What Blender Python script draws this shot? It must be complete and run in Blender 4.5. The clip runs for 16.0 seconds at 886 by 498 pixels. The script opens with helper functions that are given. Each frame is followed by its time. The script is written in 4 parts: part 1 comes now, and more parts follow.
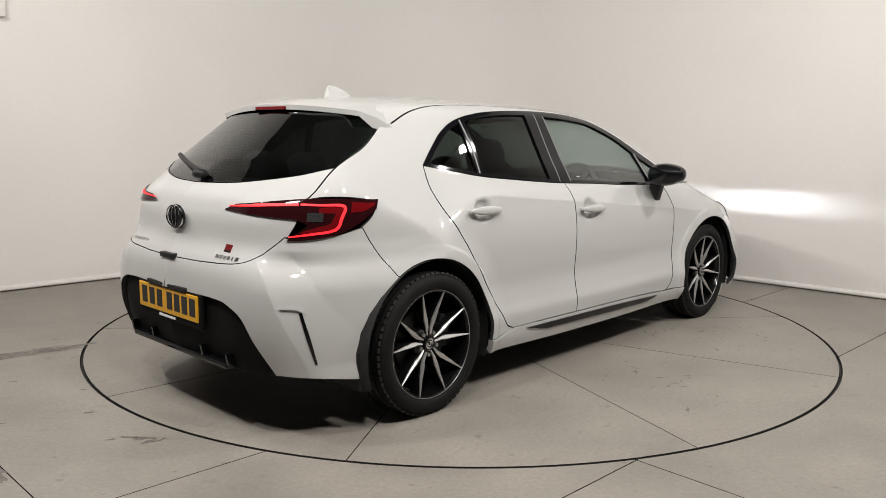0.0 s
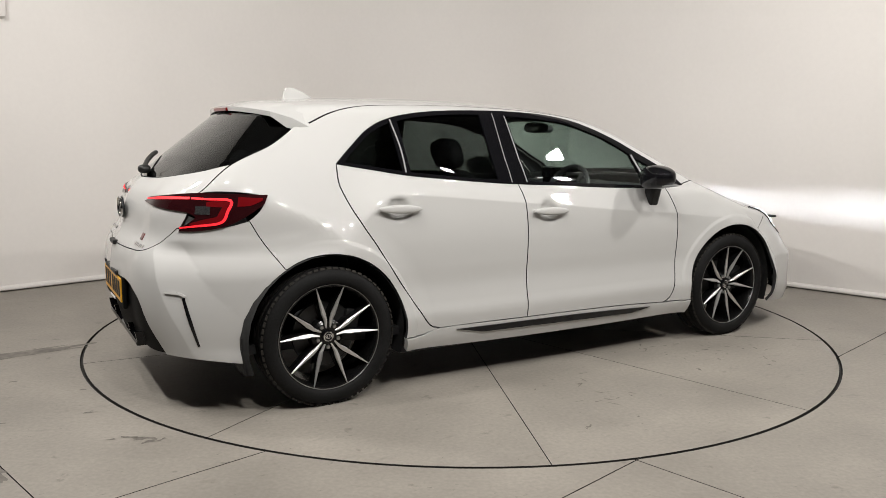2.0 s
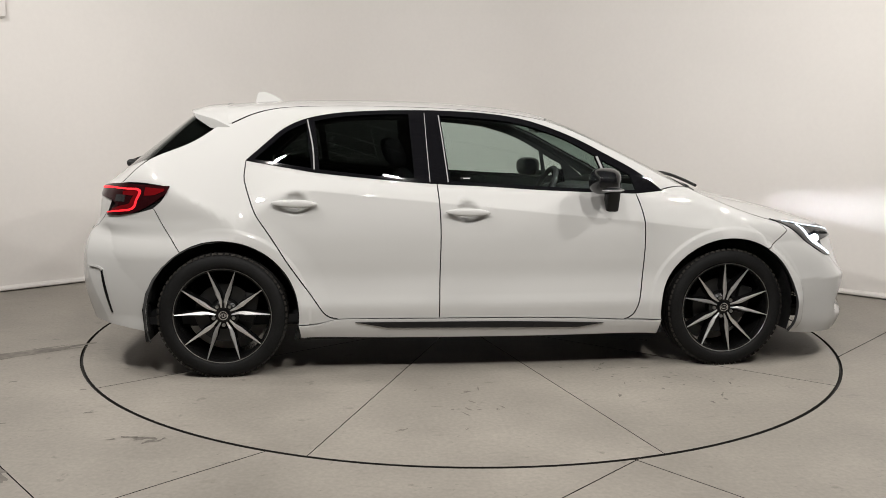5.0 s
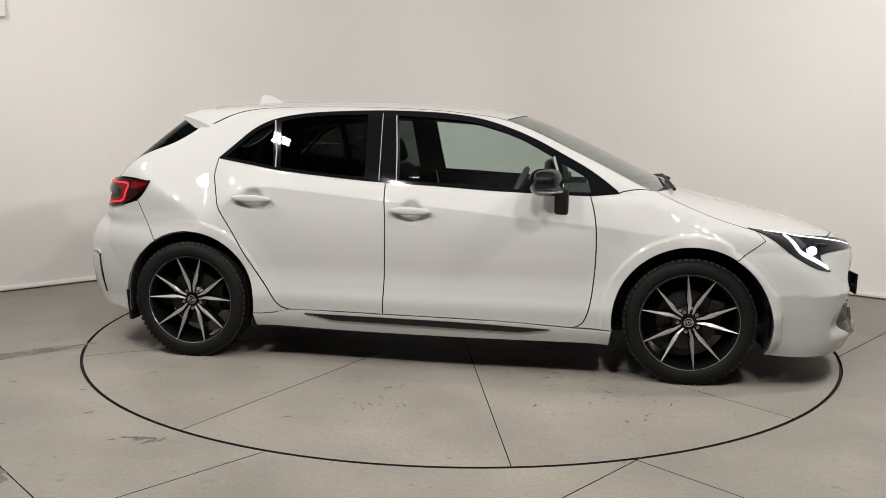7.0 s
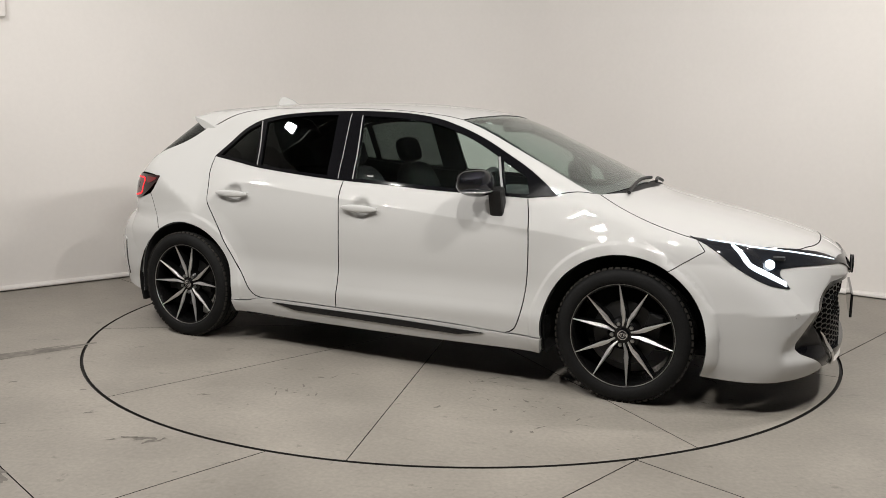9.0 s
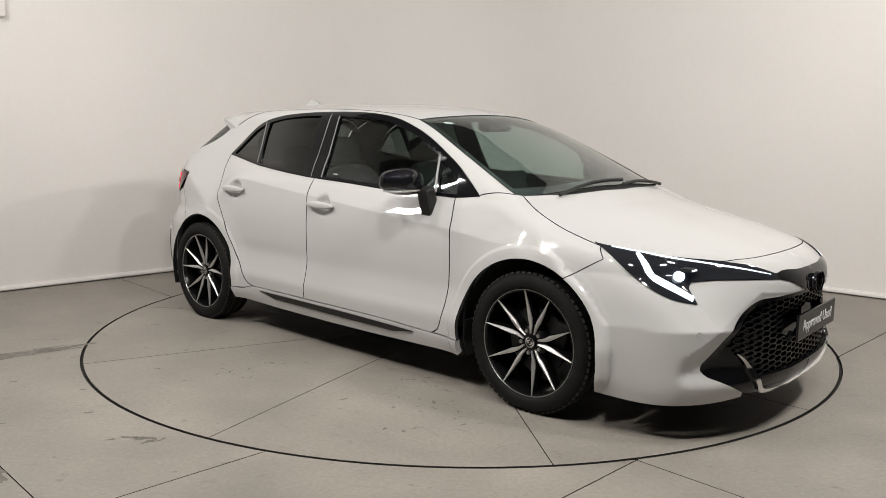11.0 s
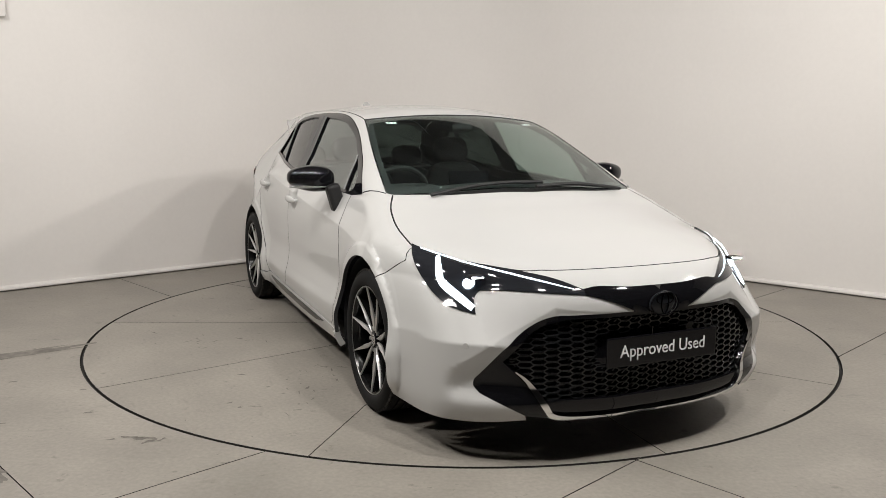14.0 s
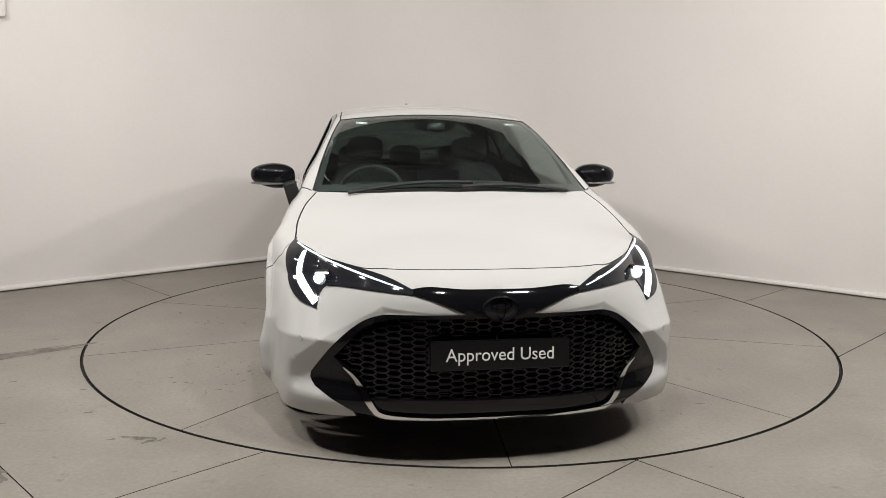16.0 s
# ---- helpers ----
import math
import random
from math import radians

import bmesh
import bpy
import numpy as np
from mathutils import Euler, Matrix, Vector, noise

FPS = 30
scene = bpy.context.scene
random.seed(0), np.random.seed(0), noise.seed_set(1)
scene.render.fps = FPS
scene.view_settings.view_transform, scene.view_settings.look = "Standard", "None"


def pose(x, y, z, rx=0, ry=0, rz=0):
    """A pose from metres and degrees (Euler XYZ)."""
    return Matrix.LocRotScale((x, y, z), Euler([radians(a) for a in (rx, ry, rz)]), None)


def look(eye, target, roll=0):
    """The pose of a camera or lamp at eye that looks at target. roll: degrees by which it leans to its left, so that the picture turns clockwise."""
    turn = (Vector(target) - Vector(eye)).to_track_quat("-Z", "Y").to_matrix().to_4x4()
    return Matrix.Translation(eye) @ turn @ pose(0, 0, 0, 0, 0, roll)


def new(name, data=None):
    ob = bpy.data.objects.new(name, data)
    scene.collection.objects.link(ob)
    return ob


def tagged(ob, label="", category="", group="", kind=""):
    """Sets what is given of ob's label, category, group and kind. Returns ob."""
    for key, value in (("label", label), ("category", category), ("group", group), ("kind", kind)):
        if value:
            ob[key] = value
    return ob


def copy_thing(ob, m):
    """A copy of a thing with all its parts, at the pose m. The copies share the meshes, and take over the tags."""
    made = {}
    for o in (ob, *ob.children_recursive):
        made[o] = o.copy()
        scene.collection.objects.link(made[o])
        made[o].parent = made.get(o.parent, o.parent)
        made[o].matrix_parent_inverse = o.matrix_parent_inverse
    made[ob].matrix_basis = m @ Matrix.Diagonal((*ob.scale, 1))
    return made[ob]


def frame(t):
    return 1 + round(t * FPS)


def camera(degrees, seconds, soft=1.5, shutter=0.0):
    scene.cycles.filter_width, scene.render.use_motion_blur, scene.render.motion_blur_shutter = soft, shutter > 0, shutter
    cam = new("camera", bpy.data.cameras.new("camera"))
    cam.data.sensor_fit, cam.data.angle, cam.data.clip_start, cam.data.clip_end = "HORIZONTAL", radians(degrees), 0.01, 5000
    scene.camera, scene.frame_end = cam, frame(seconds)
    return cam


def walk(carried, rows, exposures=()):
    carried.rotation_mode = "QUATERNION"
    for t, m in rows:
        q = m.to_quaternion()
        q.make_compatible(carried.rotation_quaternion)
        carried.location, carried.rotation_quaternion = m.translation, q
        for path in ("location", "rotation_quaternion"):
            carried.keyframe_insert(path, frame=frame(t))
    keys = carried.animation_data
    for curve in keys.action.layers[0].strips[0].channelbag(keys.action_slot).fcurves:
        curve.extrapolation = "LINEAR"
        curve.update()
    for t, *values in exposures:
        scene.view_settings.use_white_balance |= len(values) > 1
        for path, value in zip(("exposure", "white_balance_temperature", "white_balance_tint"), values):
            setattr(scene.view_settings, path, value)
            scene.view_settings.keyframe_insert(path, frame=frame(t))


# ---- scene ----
cam = camera(59.43, 16.0, soft=.6)
EYE = (0.0, -5.003, 1.231)
CAM = pose(*EYE, 81.555, -0.4485, 1.2434)
walk(cam, [(0.0, CAM), (16.0, CAM)])

# ---- light: panels under the hall's ceiling ----
world = bpy.data.worlds.new("hall_air")
scene.world = world
world.use_nodes = True
world.node_tree.nodes["Background"].inputs["Color"].default_value = (1.0, 0.97, 0.93, 1)
world.node_tree.nodes["Background"].inputs["Strength"].default_value = 0.03
scene.view_settings.exposure = 0.0
LAMP_Z, LAMP_R = 3.05, 3.4
LAMP_ANGLES = (-163, -139, -114, -91, -70, -45, -16)


def lamp_pose(angle):
    """A flood lamp on the ring round the turntable, tilted in towards the car."""
    a = radians(angle)
    return look((LAMP_R * math.cos(a), LAMP_R * math.sin(a), LAMP_Z), (.2 * math.cos(a), .2 * math.sin(a), 1.1))


for angle in LAMP_ANGLES:
    data = bpy.data.lights.new("flood_light", "AREA")
    data.shape, data.size, data.size_y, data.energy, data.color = "RECTANGLE", .18, .13, 39.5 * (1.25 if angle == -16 else 1.0), (1.0, .965, .925)
    new("flood_light", data).matrix_world = lamp_pose(angle) @ pose(0, 0, -.012)


# ---- materials ----
def material(name, color, rough=0.5, metal=0.0, **more):
    m = bpy.data.materials.new(name)
    m.use_nodes = True
    b = m.node_tree.nodes["Principled BSDF"]
    b.inputs["Base Color"].default_value = (*color, 1)
    b.inputs["Roughness"].default_value = rough
    b.inputs["Metallic"].default_value = metal
    for key, v in more.items():
        b.inputs[key.replace("_", " ")].default_value = v
    return m


def vary(m, scale, amount, bump=0.0, detail=6.0, scale2=0.0, amount2=0.0, rough_by=0.0):
    """Lays two scales of noise on a material's colour, and fine relief."""
    t = m.node_tree
    b = t.nodes["Principled BSDF"]
    color = b.inputs["Base Color"].default_value[:]
    tc = t.nodes.new("ShaderNodeTexCoord")
    last = None
    for sc, am in ((scale, amount), (scale2, amount2)):
        if not sc:
            continue
        n = t.nodes.new("ShaderNodeTexNoise")
        n.inputs["Scale"].default_value, n.inputs["Detail"].default_value = sc, detail
        t.links.new(tc.outputs["Object"], n.inputs["Vector"])
        r = t.nodes.new("ShaderNodeMapRange")
        r.inputs["From Min"].default_value, r.inputs["From Max"].default_value = 0.3, 0.7
        r.inputs["To Min"].default_value, r.inputs["To Max"].default_value = 1 - am, 1 + am
        t.links.new(n.outputs["Fac"], r.inputs["Value"])
        mix = t.nodes.new("ShaderNodeVectorMath")
        mix.operation = "SCALE"
        if last is None:
            mix.inputs[0].default_value = color[:3]
        else:
            t.links.new(last, mix.inputs[0])
        t.links.new(r.outputs["Result"], mix.inputs["Scale"])
        last = mix.outputs["Vector"]
        if bump and sc == scale:
            bp = t.nodes.new("ShaderNodeBump")
            bp.inputs["Strength"].default_value, bp.inputs["Distance"].default_value = bump, 0.002
            t.links.new(n.outputs["Fac"], bp.inputs["Height"])
            t.links.new(bp.outputs["Normal"], b.inputs["Normal"])
        if rough_by and sc == scale2:
            q = t.nodes.new("ShaderNodeMapRange")
            base = b.inputs["Roughness"].default_value
            q.inputs["To Min"].default_value, q.inputs["To Max"].default_value = base - rough_by, base + rough_by
            t.links.new(n.outputs["Fac"], q.inputs["Value"])
            t.links.new(q.outputs["Result"], b.inputs["Roughness"])
    t.links.new(last, b.inputs["Base Color"])
    return m


def glow(name, color, strength):
    m = bpy.data.materials.new(name)
    m.use_nodes = True
    b = m.node_tree.nodes["Principled BSDF"]
    b.inputs["Base Color"].default_value = (*color, 1)
    b.inputs["Emission Color"].default_value = (*color, 1)
    b.inputs["Emission Strength"].default_value = strength
    return m


M_PAINT = material("pearl_white_paint", (.475, .472, .46), .55, 0, Specular_IOR_Level=.2, Coat_Weight=1.0, Coat_Roughness=.02)
M_INNER = material("black_lining_and_gap_shade", (.018, .018, .019), .8)
M_BLACK = material("gloss_black_plastic", (.005, .005, .006), .06, 0, Specular_IOR_Level=.36)
M_MATT = vary(material("matt_black_plastic", (.007, .007, .007), .7, 0, Specular_IOR_Level=.12), 300, .25, .2)
M_PLASTIC = vary(material("grained_black_plastic", (.012, .012, .012), .5, 0, Specular_IOR_Level=.3), 900, .2, .3)
M_UNDER = vary(material("underbody", (.014, .014, .014), .85), 40, .3)
M_SCREEN = material("green_tinted_glass", (.46, .57, .53), 0.0, 0, Transmission_Weight=1.0, IOR=1.5)
M_GLASS = material("clear_glass", (.74, .82, .79), 0.0, 0, Transmission_Weight=1.0, IOR=1.45)
M_TINT = material("privacy_glass", (.10, .115, .11), 0.0, 0, Transmission_Weight=1.0, IOR=1.5)
M_TYRE = vary(material("tyre_rubber", (.008, .008, .008), .7, 0, Specular_IOR_Level=.16), 120, .25, .25, scale2=9, amount2=.2)
M_ALLOY = material("machined_alloy", (.62, .61, .60), .33, .8)
M_DISC = material("brake_steel", (.05, .05, .05), .45, .7)
M_RIM = material("gloss_black_rim", (.005, .005, .005), .2, 0, Specular_IOR_Level=.3)
M_CHROME = material("chrome", (.78, .78, .78), .07, 1.0)
M_SATIN = material("satin_silver", (.42, .42, .42), .32, 1.0)
M_RED = material("red_lens", (.13, .004, .006), .10)
M_SMOKE = material("smoked_lens", (.016, .017, .020), .05, 0, Specular_IOR_Level=.35)
M_TAIL = material("dark_red_lens", (.020, .0035, .0045), .06, 0, Specular_IOR_Level=.35)
M_TREAD = vary(material("dusty_tread_rubber", (.026, .024, .021), .8, 0, Specular_IOR_Level=.15), 60, .4)
M_REDGLOW = glow("tail_light_glow", (.95, .018, .028), .9)
M_DRL = glow("daytime_light_glow", (.80, .91, 1.0), 3.0)
M_BEAM = glow("beam_glow", (.85, .93, 1.0), 21000.0)
M_LINE = glow("light_line", (.80, .91, 1.0), 1.1)
M_LENS = glow("lit_lens", (.75, .87, 1.0), 7.0)
M_SEAT = vary(material("seat_cloth", (.014, .014, .015), .9), 300, .25, .4)
M_TRIM = vary(material("dashboard_vinyl", (.012, .0125, .013), .7), 400, .2, .3)
M_YELLOW = vary(material("yellow_plate", (.75, .38, .02), .35), 60, .08)
M_WHITE = material("white_print", (.8, .8, .8), .5)
M_REFLEX = vary(material("smoked_reflector", (.07, .07, .072), .18, .6), 160, .5)
M_EDGE = material("grey_trim_line", (.22, .22, .22), .5)
M_MESH = material("dark_grille_plastic", (.011, .0115, .012), .25)
M_WALL = vary(material("white_wall_paint", (.76, .73, .70), .72), 30, .01, .03, scale2=.9, amount2=.025)
M_CONCRETE = vary(material("worn_concrete", (.265, .243, .212), .55), 55, .09, .25, scale2=1.7, amount2=.16, rough_by=.15)


def flecked(m, layers):
    """Sparse dark flecks and pale worn clouds over a material: (noise scale, threshold, softness, factor, stretch)."""
    t = m.node_tree
    b = t.nodes["Principled BSDF"]
    last = b.inputs["Base Color"].links[0].from_socket
    tc = t.nodes.new("ShaderNodeTexCoord")
    for scale, low, soft, factor, stretch in layers:
        mp = t.nodes.new("ShaderNodeMapping")
        mp.inputs["Scale"].default_value = (scale, scale * stretch, scale)
        mp.inputs["Rotation"].default_value = (0, 0, scale)
        t.links.new(tc.outputs["Object"], mp.inputs["Vector"])
        n = t.nodes.new("ShaderNodeTexNoise")
        n.inputs["Scale"].default_value, n.inputs["Detail"].default_value, n.inputs["Roughness"].default_value = 1.0, 7.0, .62
        t.links.new(mp.outputs["Vector"], n.inputs["Vector"])
        r = t.nodes.new("ShaderNodeMapRange")
        for key, v in (("From Min", low), ("From Max", low + soft), ("To Min", 1.0), ("To Max", factor)):
            r.inputs[key].default_value = v
        t.links.new(n.outputs["Fac"], r.inputs["Value"])
        mix = t.nodes.new("ShaderNodeVectorMath")
        mix.operation = "SCALE"
        t.links.new(last, mix.inputs[0])
        t.links.new(r.outputs["Result"], mix.inputs["Scale"])
        last = mix.outputs["Vector"]
    t.links.new(last, b.inputs["Base Color"])
    return m


flecked(M_CONCRETE, ((9, .645, .05, .72, 1.0), (26, .66, .04, .60, 2.2), (3.2, .55, .2, 1.10, 1.0), (5.5, .60, .08, .88, 3.0)))
M_PIT = material("dark_joint", (.02, .018, .016), .9)
M_RING_GAP = vary(material("ring_gap_shade", (.012, .011, .010), .6, 0, Specular_IOR_Level=.2), 60, .3)
M_ROOF = vary(material("dark_roof_sheet", (.075, .075, .075), .6), 5, .15)
M_BACK = vary(material("unseen_hall_wall", (.05, .048, .046), .8), 3, .08)


# ---- mesh helpers ----
def mesh_object(name, bm, mat, parent=None, label=""):
    me = bpy.data.meshes.new(name)
    bm.to_mesh(me)
    bm.free()
    for m in (mat if isinstance(mat, (list, tuple)) else [mat]):
        me.materials.append(m)
    ob = new(name, me)
    ob.parent = parent
    return tagged(ob, label)


def part(name, bm, mat, parent, label=""):
    return mesh_object(name, bm, mat, parent, label)


def box(bm, c, s, bevel=0.0, m=None):
    """A box about c, of the sizes s, its edges rounded."""
    made = bmesh.ops.create_cube(bm, size=1.0)["verts"]
    bmesh.ops.scale(bm, vec=s, verts=made)
    if bevel:
        edges = list({e for v in made for e in v.link_edges})
        out = bmesh.ops.bevel(bm, geom=edges, offset=bevel, segments=2, profile=.6, affect="EDGES")
        made = list({v for f in out["faces"] for v in f.verts} | {v for v in made if v.is_valid})
    if m is not None:
        bmesh.ops.transform(bm, matrix=m, verts=made)
    bmesh.ops.translate(bm, vec=c, verts=made)
    return made


def smooth(bm, angle=40):
    for f in bm.faces:
        f.smooth = True
    for e in bm.edges:
        e.smooth = len(e.link_faces) != 2 or e.calc_face_angle(0) < radians(angle)
    return bm


def turned(profile, n=48, closed=False):
    """A solid of revolution about the y axis, from (radius, y) points."""
    bm = bmesh.new()
    rings = [[bm.verts.new((r * math.cos(2 * math.pi * i / n), y, r * math.sin(2 * math.pi * i / n))) for i in range(n)]
             for r, y in profile]
    for a, b in zip(rings, rings[1:] + (rings[:1] if closed else [])):
        for i in range(n):
            bm.faces.new((a[i], a[(i + 1) % n], b[(i + 1) % n], b[i]))
    bmesh.ops.recalc_face_normals(bm, faces=bm.faces)
    return bm


def plate(bm, outline, y0, y1):
    """A solid from an outline in x, z, between y0 and y1."""
    a = [bm.verts.new((x, y0, z)) for x, z in outline]
    b = [bm.verts.new((x, y1, z)) for x, z in outline]
    n = len(a)
    bm.faces.new(a), bm.faces.new(b[::-1])
    for i in range(n):
        bm.faces.new((a[i], b[i], b[(i + 1) % n], a[(i + 1) % n]))
    return a + b


def tube(pts, r, n=8, flat=1.0):
    """A round bar along the points."""
    bm = bmesh.new()
    pts = [Vector(p) for p in pts]
    rings = []
    for i, p in enumerate(pts):
        d = (pts[min(i + 1, len(pts) - 1)] - pts[max(i - 1, 0)]).normalized()
        u = d.cross((0, 0, 1) if abs(d.z) < .9 else (0, 1, 0)).normalized()
        w = u.cross(d)
        rings.append([bm.verts.new(p + r * (math.cos(a) * u + flat * math.sin(a) * w)) for a in [2 * math.pi * k / n for k in range(n)]])
    for a, b in zip(rings, rings[1:]):
        for i in range(n):
            bm.faces.new((a[i], a[(i + 1) % n], b[(i + 1) % n], b[i]))
    bm.faces.new(rings[0][::-1]), bm.faces.new(rings[-1])
    bmesh.ops.recalc_face_normals(bm, faces=bm.faces)
    return smooth(bm)




# ---- the hall: two white walls with a rounded corner, concrete floor, turntable ----
RADIUS = 2.262
def wall_line(offset=0.0):
    """The plan of the white walls, as (x, y) from the far left round to the far right."""
    a, corner, b = Vector((-6.9, -2.49)), Vector((-.28, 3.93)), Vector((6.9, -2.2))
    r = 1.7
    u, v = (a - corner).normalized(), (b - corner).normalized()
    half = math.acos(u.dot(v)) / 2
    reach = r / math.tan(half)
    mid = corner + (u + v).normalized() * (r / math.sin(half))
    p0, p1 = corner + u * reach, corner + v * reach
    a0 = math.atan2(p0.y - mid.y, p0.x - mid.x)
    a1 = math.atan2(p1.y - mid.y, p1.x - mid.x)
    pts = [a + (p0 - a) * k / 8 for k in range(8)]
    pts += [mid + Vector((math.cos(a0 + (a1 - a0) * k / 24), math.sin(a0 + (a1 - a0) * k / 24))) * r for k in range(25)]
    pts += [p1 + (b - p1) * k / 8 for k in range(1, 9)]
    out = []
    for i, p in enumerate(pts):
        d = (pts[min(i + 1, len(pts) - 1)] - pts[max(i - 1, 0)]).normalized()
        out.append(p + Vector((d.y, -d.x)) * offset)
    return out


def wall_strip(name, profile, mat, label, top=None):
    """Sweeps a closed profile of (inward offset, z) along the walls."""
    bm = bmesh.new()
    lines = [wall_line(o) for o, _ in profile]
    cols = [[bm.verts.new((l[i].x, l[i].y, z)) for l, (_, z) in zip(lines, profile)] for i in range(len(lines[0]))]
    n = len(profile)
    for a, b in zip(cols, cols[1:]):
        for k in range(n):
            bm.faces.new((a[k], a[(k + 1) % n], b[(k + 1) % n], b[k]))
    bm.faces.new(cols[0]), bm.faces.new(cols[-1][::-1])
    bmesh.ops.recalc_face_normals(bm, faces=bm.faces)
    smooth(bm, 30)
    return tagged(mesh_object(name, bm, mat), label, "wall", kind="structure")


CEIL = 4.4
# sawn joints: a square grid at 45 degrees in the floor, spokes in the turntable
FLOOR_CUTS = [((-.775, -2.167), (.225, -1.167)), ((.604, -2.25), (1.604, -1.25)), ((-2.2, -.70), (-1.2, .30)), ((.776, -2.25), (1.776, -3.25)), ((-1.571, -2.425), (-1.429, -2.558))]
TABLE_CUTS = [((0, 0), (math.cos(radians(-76.3 + 36 * k)), math.sin(radians(-76.3 + 36 * k)))) for k in range(5)]
wall_strip("wall_white", [(0, 0.005), (0, CEIL), (-.12, CEIL), (-.12, 0.005)], M_WALL, "plain white painted studio wall with rounded corner")
wall_strip("baseboard", [(.0, .009), (.024, .009), (.03, .016), (.028, .03), (.012, .042), (.0, .045)], M_WALL, "low rounded white skirting lip at the wall's foot")


def slabs(name, loops, z, mat, cuts, gap, parent):
    """Cuts flat polygons along straight lines into slabs with open joints, each an object of its own."""
    polys = loops
    for (px, py), (qx, qy) in cuts:
        n = Vector((qy - py, px - qx)).normalized()
        p0 = Vector((px, py))
        nxt = []
        for poly in polys:
            for s in (1, -1):
                out = []
                for i, a in enumerate(poly):
                    b = poly[(i + 1) % len(poly)]
                    da, db = s * n.dot(a - p0) - gap / 2, s * n.dot(b - p0) - gap / 2
                    if da >= 0:
                        out.append(a)
                    if (da >= 0) != (db >= 0):
                        out.append(a + (b - a) * (da / (da - db)))
                if len(out) > 2:
                    nxt.append(out)
        polys = nxt
    for poly in polys:
        bm = bmesh.new()
        top = [bm.verts.new((p.x, p.y, z)) for p in poly]
        low = [bm.verts.new((p.x, p.y, z - .03)) for p in poly]
        bm.faces.new(top)
        for i in range(len(top)):
            j = (i + 1) % len(top)
            # sides near black: shade in the open joints is put into the colour
            bm.faces.new((top[i], low[i], low[j], top[j])).material_index = 1
        bmesh.ops.recalc_face_normals(bm, faces=bm.faces)
        mesh_object(name, bm, (mat, M_PIT), parent)


def disc(r, n=160):
    return [Vector((r * math.cos(2 * math.pi * i / n), r * math.sin(2 * math.pi * i / n))) for i in range(n)]


def flat(name, poly, z, mat, label, category="floor"):
    bm = bmesh.new()
    bm.faces.new([bm.verts.new((p[0], p[1], z)) for p in poly])
    return tagged(mesh_object(name, bm, mat), label, category, kind="structure")


floor = flat("floor", [(-9, -10), (9, -10), (9, 6), (-9, 6)], -.03, M_PIT, "worn grey concrete floor with sawn joints")
# the floor around the turntable, in quarters that leave the round opening free
outer = RADIUS + .005
for k in range(4):
    arc = [Vector((outer * math.cos(a), outer * math.sin(a))) for a in [math.pi / 2 * (k + j / 40) for j in range(41)]]
    corner = [((9, 0), (9, 6), (0, 6)), ((0, 6), (-9, 6), (-9, 0)), ((-9, 0), (-9, -10), (0, -10)), ((0, -10), (9, -10), (9, 0))][k]
    slabs("slab", [[Vector(c) for c in corner] + arc[::-1]], 0.0, M_CONCRETE, FLOOR_CUTS, .005, floor)

turntable = tagged(new("turntable"), "round concrete turntable flush with the floor, dark gap around it", "turntable")
# near-black ring sunk in the gap, its colour stands in for shade there
rim = turned([(RADIUS - .009, -.014), (RADIUS + .002, -.014), (RADIUS + .002, -.03), (RADIUS - .009, -.03)], 160, True)
bmesh.ops.rotate(rim, matrix=Matrix.Rotation(radians(90), 3, "X"), verts=rim.verts)
part("gap_ring", rim, M_RING_GAP, turntable, "near-black ring standing in for the shade in the gap")
slabs("slab", [disc(RADIUS - .012)], 0.0, M_CONCRETE, TABLE_CUTS, .0045, turntable)

# ceiling, and unseen walls added behind the camera, dark to limit fill and reflections
bm = bmesh.new()
box(bm, (0, -2.5, CEIL + .1), (20, 18, .2))
for i in range(46):
    box(bm, (0, -10.6 + i * .36, CEIL - .02), (19.5, .09, .04))
tagged(mesh_object("ceiling", bm, M_ROOF), "dark ribbed sheet-metal hall ceiling", "ceiling", kind="structure")
for nm, c, s in (("wall_back", (0, -10.1, 2.2), (18.2, .2, 4.4)), ("wall_east", (9.1, -5.5, 2.2), (.2, 9, 4.4)), ("wall_west", (-9.1, -5.5, 2.2), (.2, 9, 4.4)),
                 ("wall_return_east", (8.1, -2.2, 2.2), (2.2, .2, 4.4)), ("wall_return_west", (-8.1, -2.45, 2.2), (2.2, .2, 4.4))):
    bm = bmesh.new()
    box(bm, c, s)
    tagged(mesh_object(nm, bm, M_BACK), "unseen dark hall wall, added to close the room", "wall", kind="structure")


M_PANEL = glow("led_panel", (1.0, .97, .93), 12.0)


def flood_lamp():
    lamp = tagged(new("flood_lamp"), "small rectangular white flood lamp hung from the ceiling", "flood lamp", "flood lamps round the turntable")
    bm = bmesh.new()
    box(bm, (0, 0, .03), (.22, .17, .05), .008)
    part("housing", bm, M_SATIN, lamp)
    bm = bmesh.new()
    box(bm, (0, 0, .002), (.18, .13, .004))
    part("diffuser", bm, M_PANEL, lamp, "glowing white diffuser")
    up = lamp_pose(0).to_3x3().inverted() @ Vector((0, 0, 1))
    bm = tube([tuple(up * .04), tuple(up * (CEIL - .03 - LAMP_Z))], .012, 6)
    part("hanger", bm, M_PLASTIC, lamp)
    return lamp


first = flood_lamp()
first.matrix_basis = lamp_pose(LAMP_ANGLES[0])
for angle in LAMP_ANGLES[1:]:
    copy_thing(first, lamp_pose(angle))


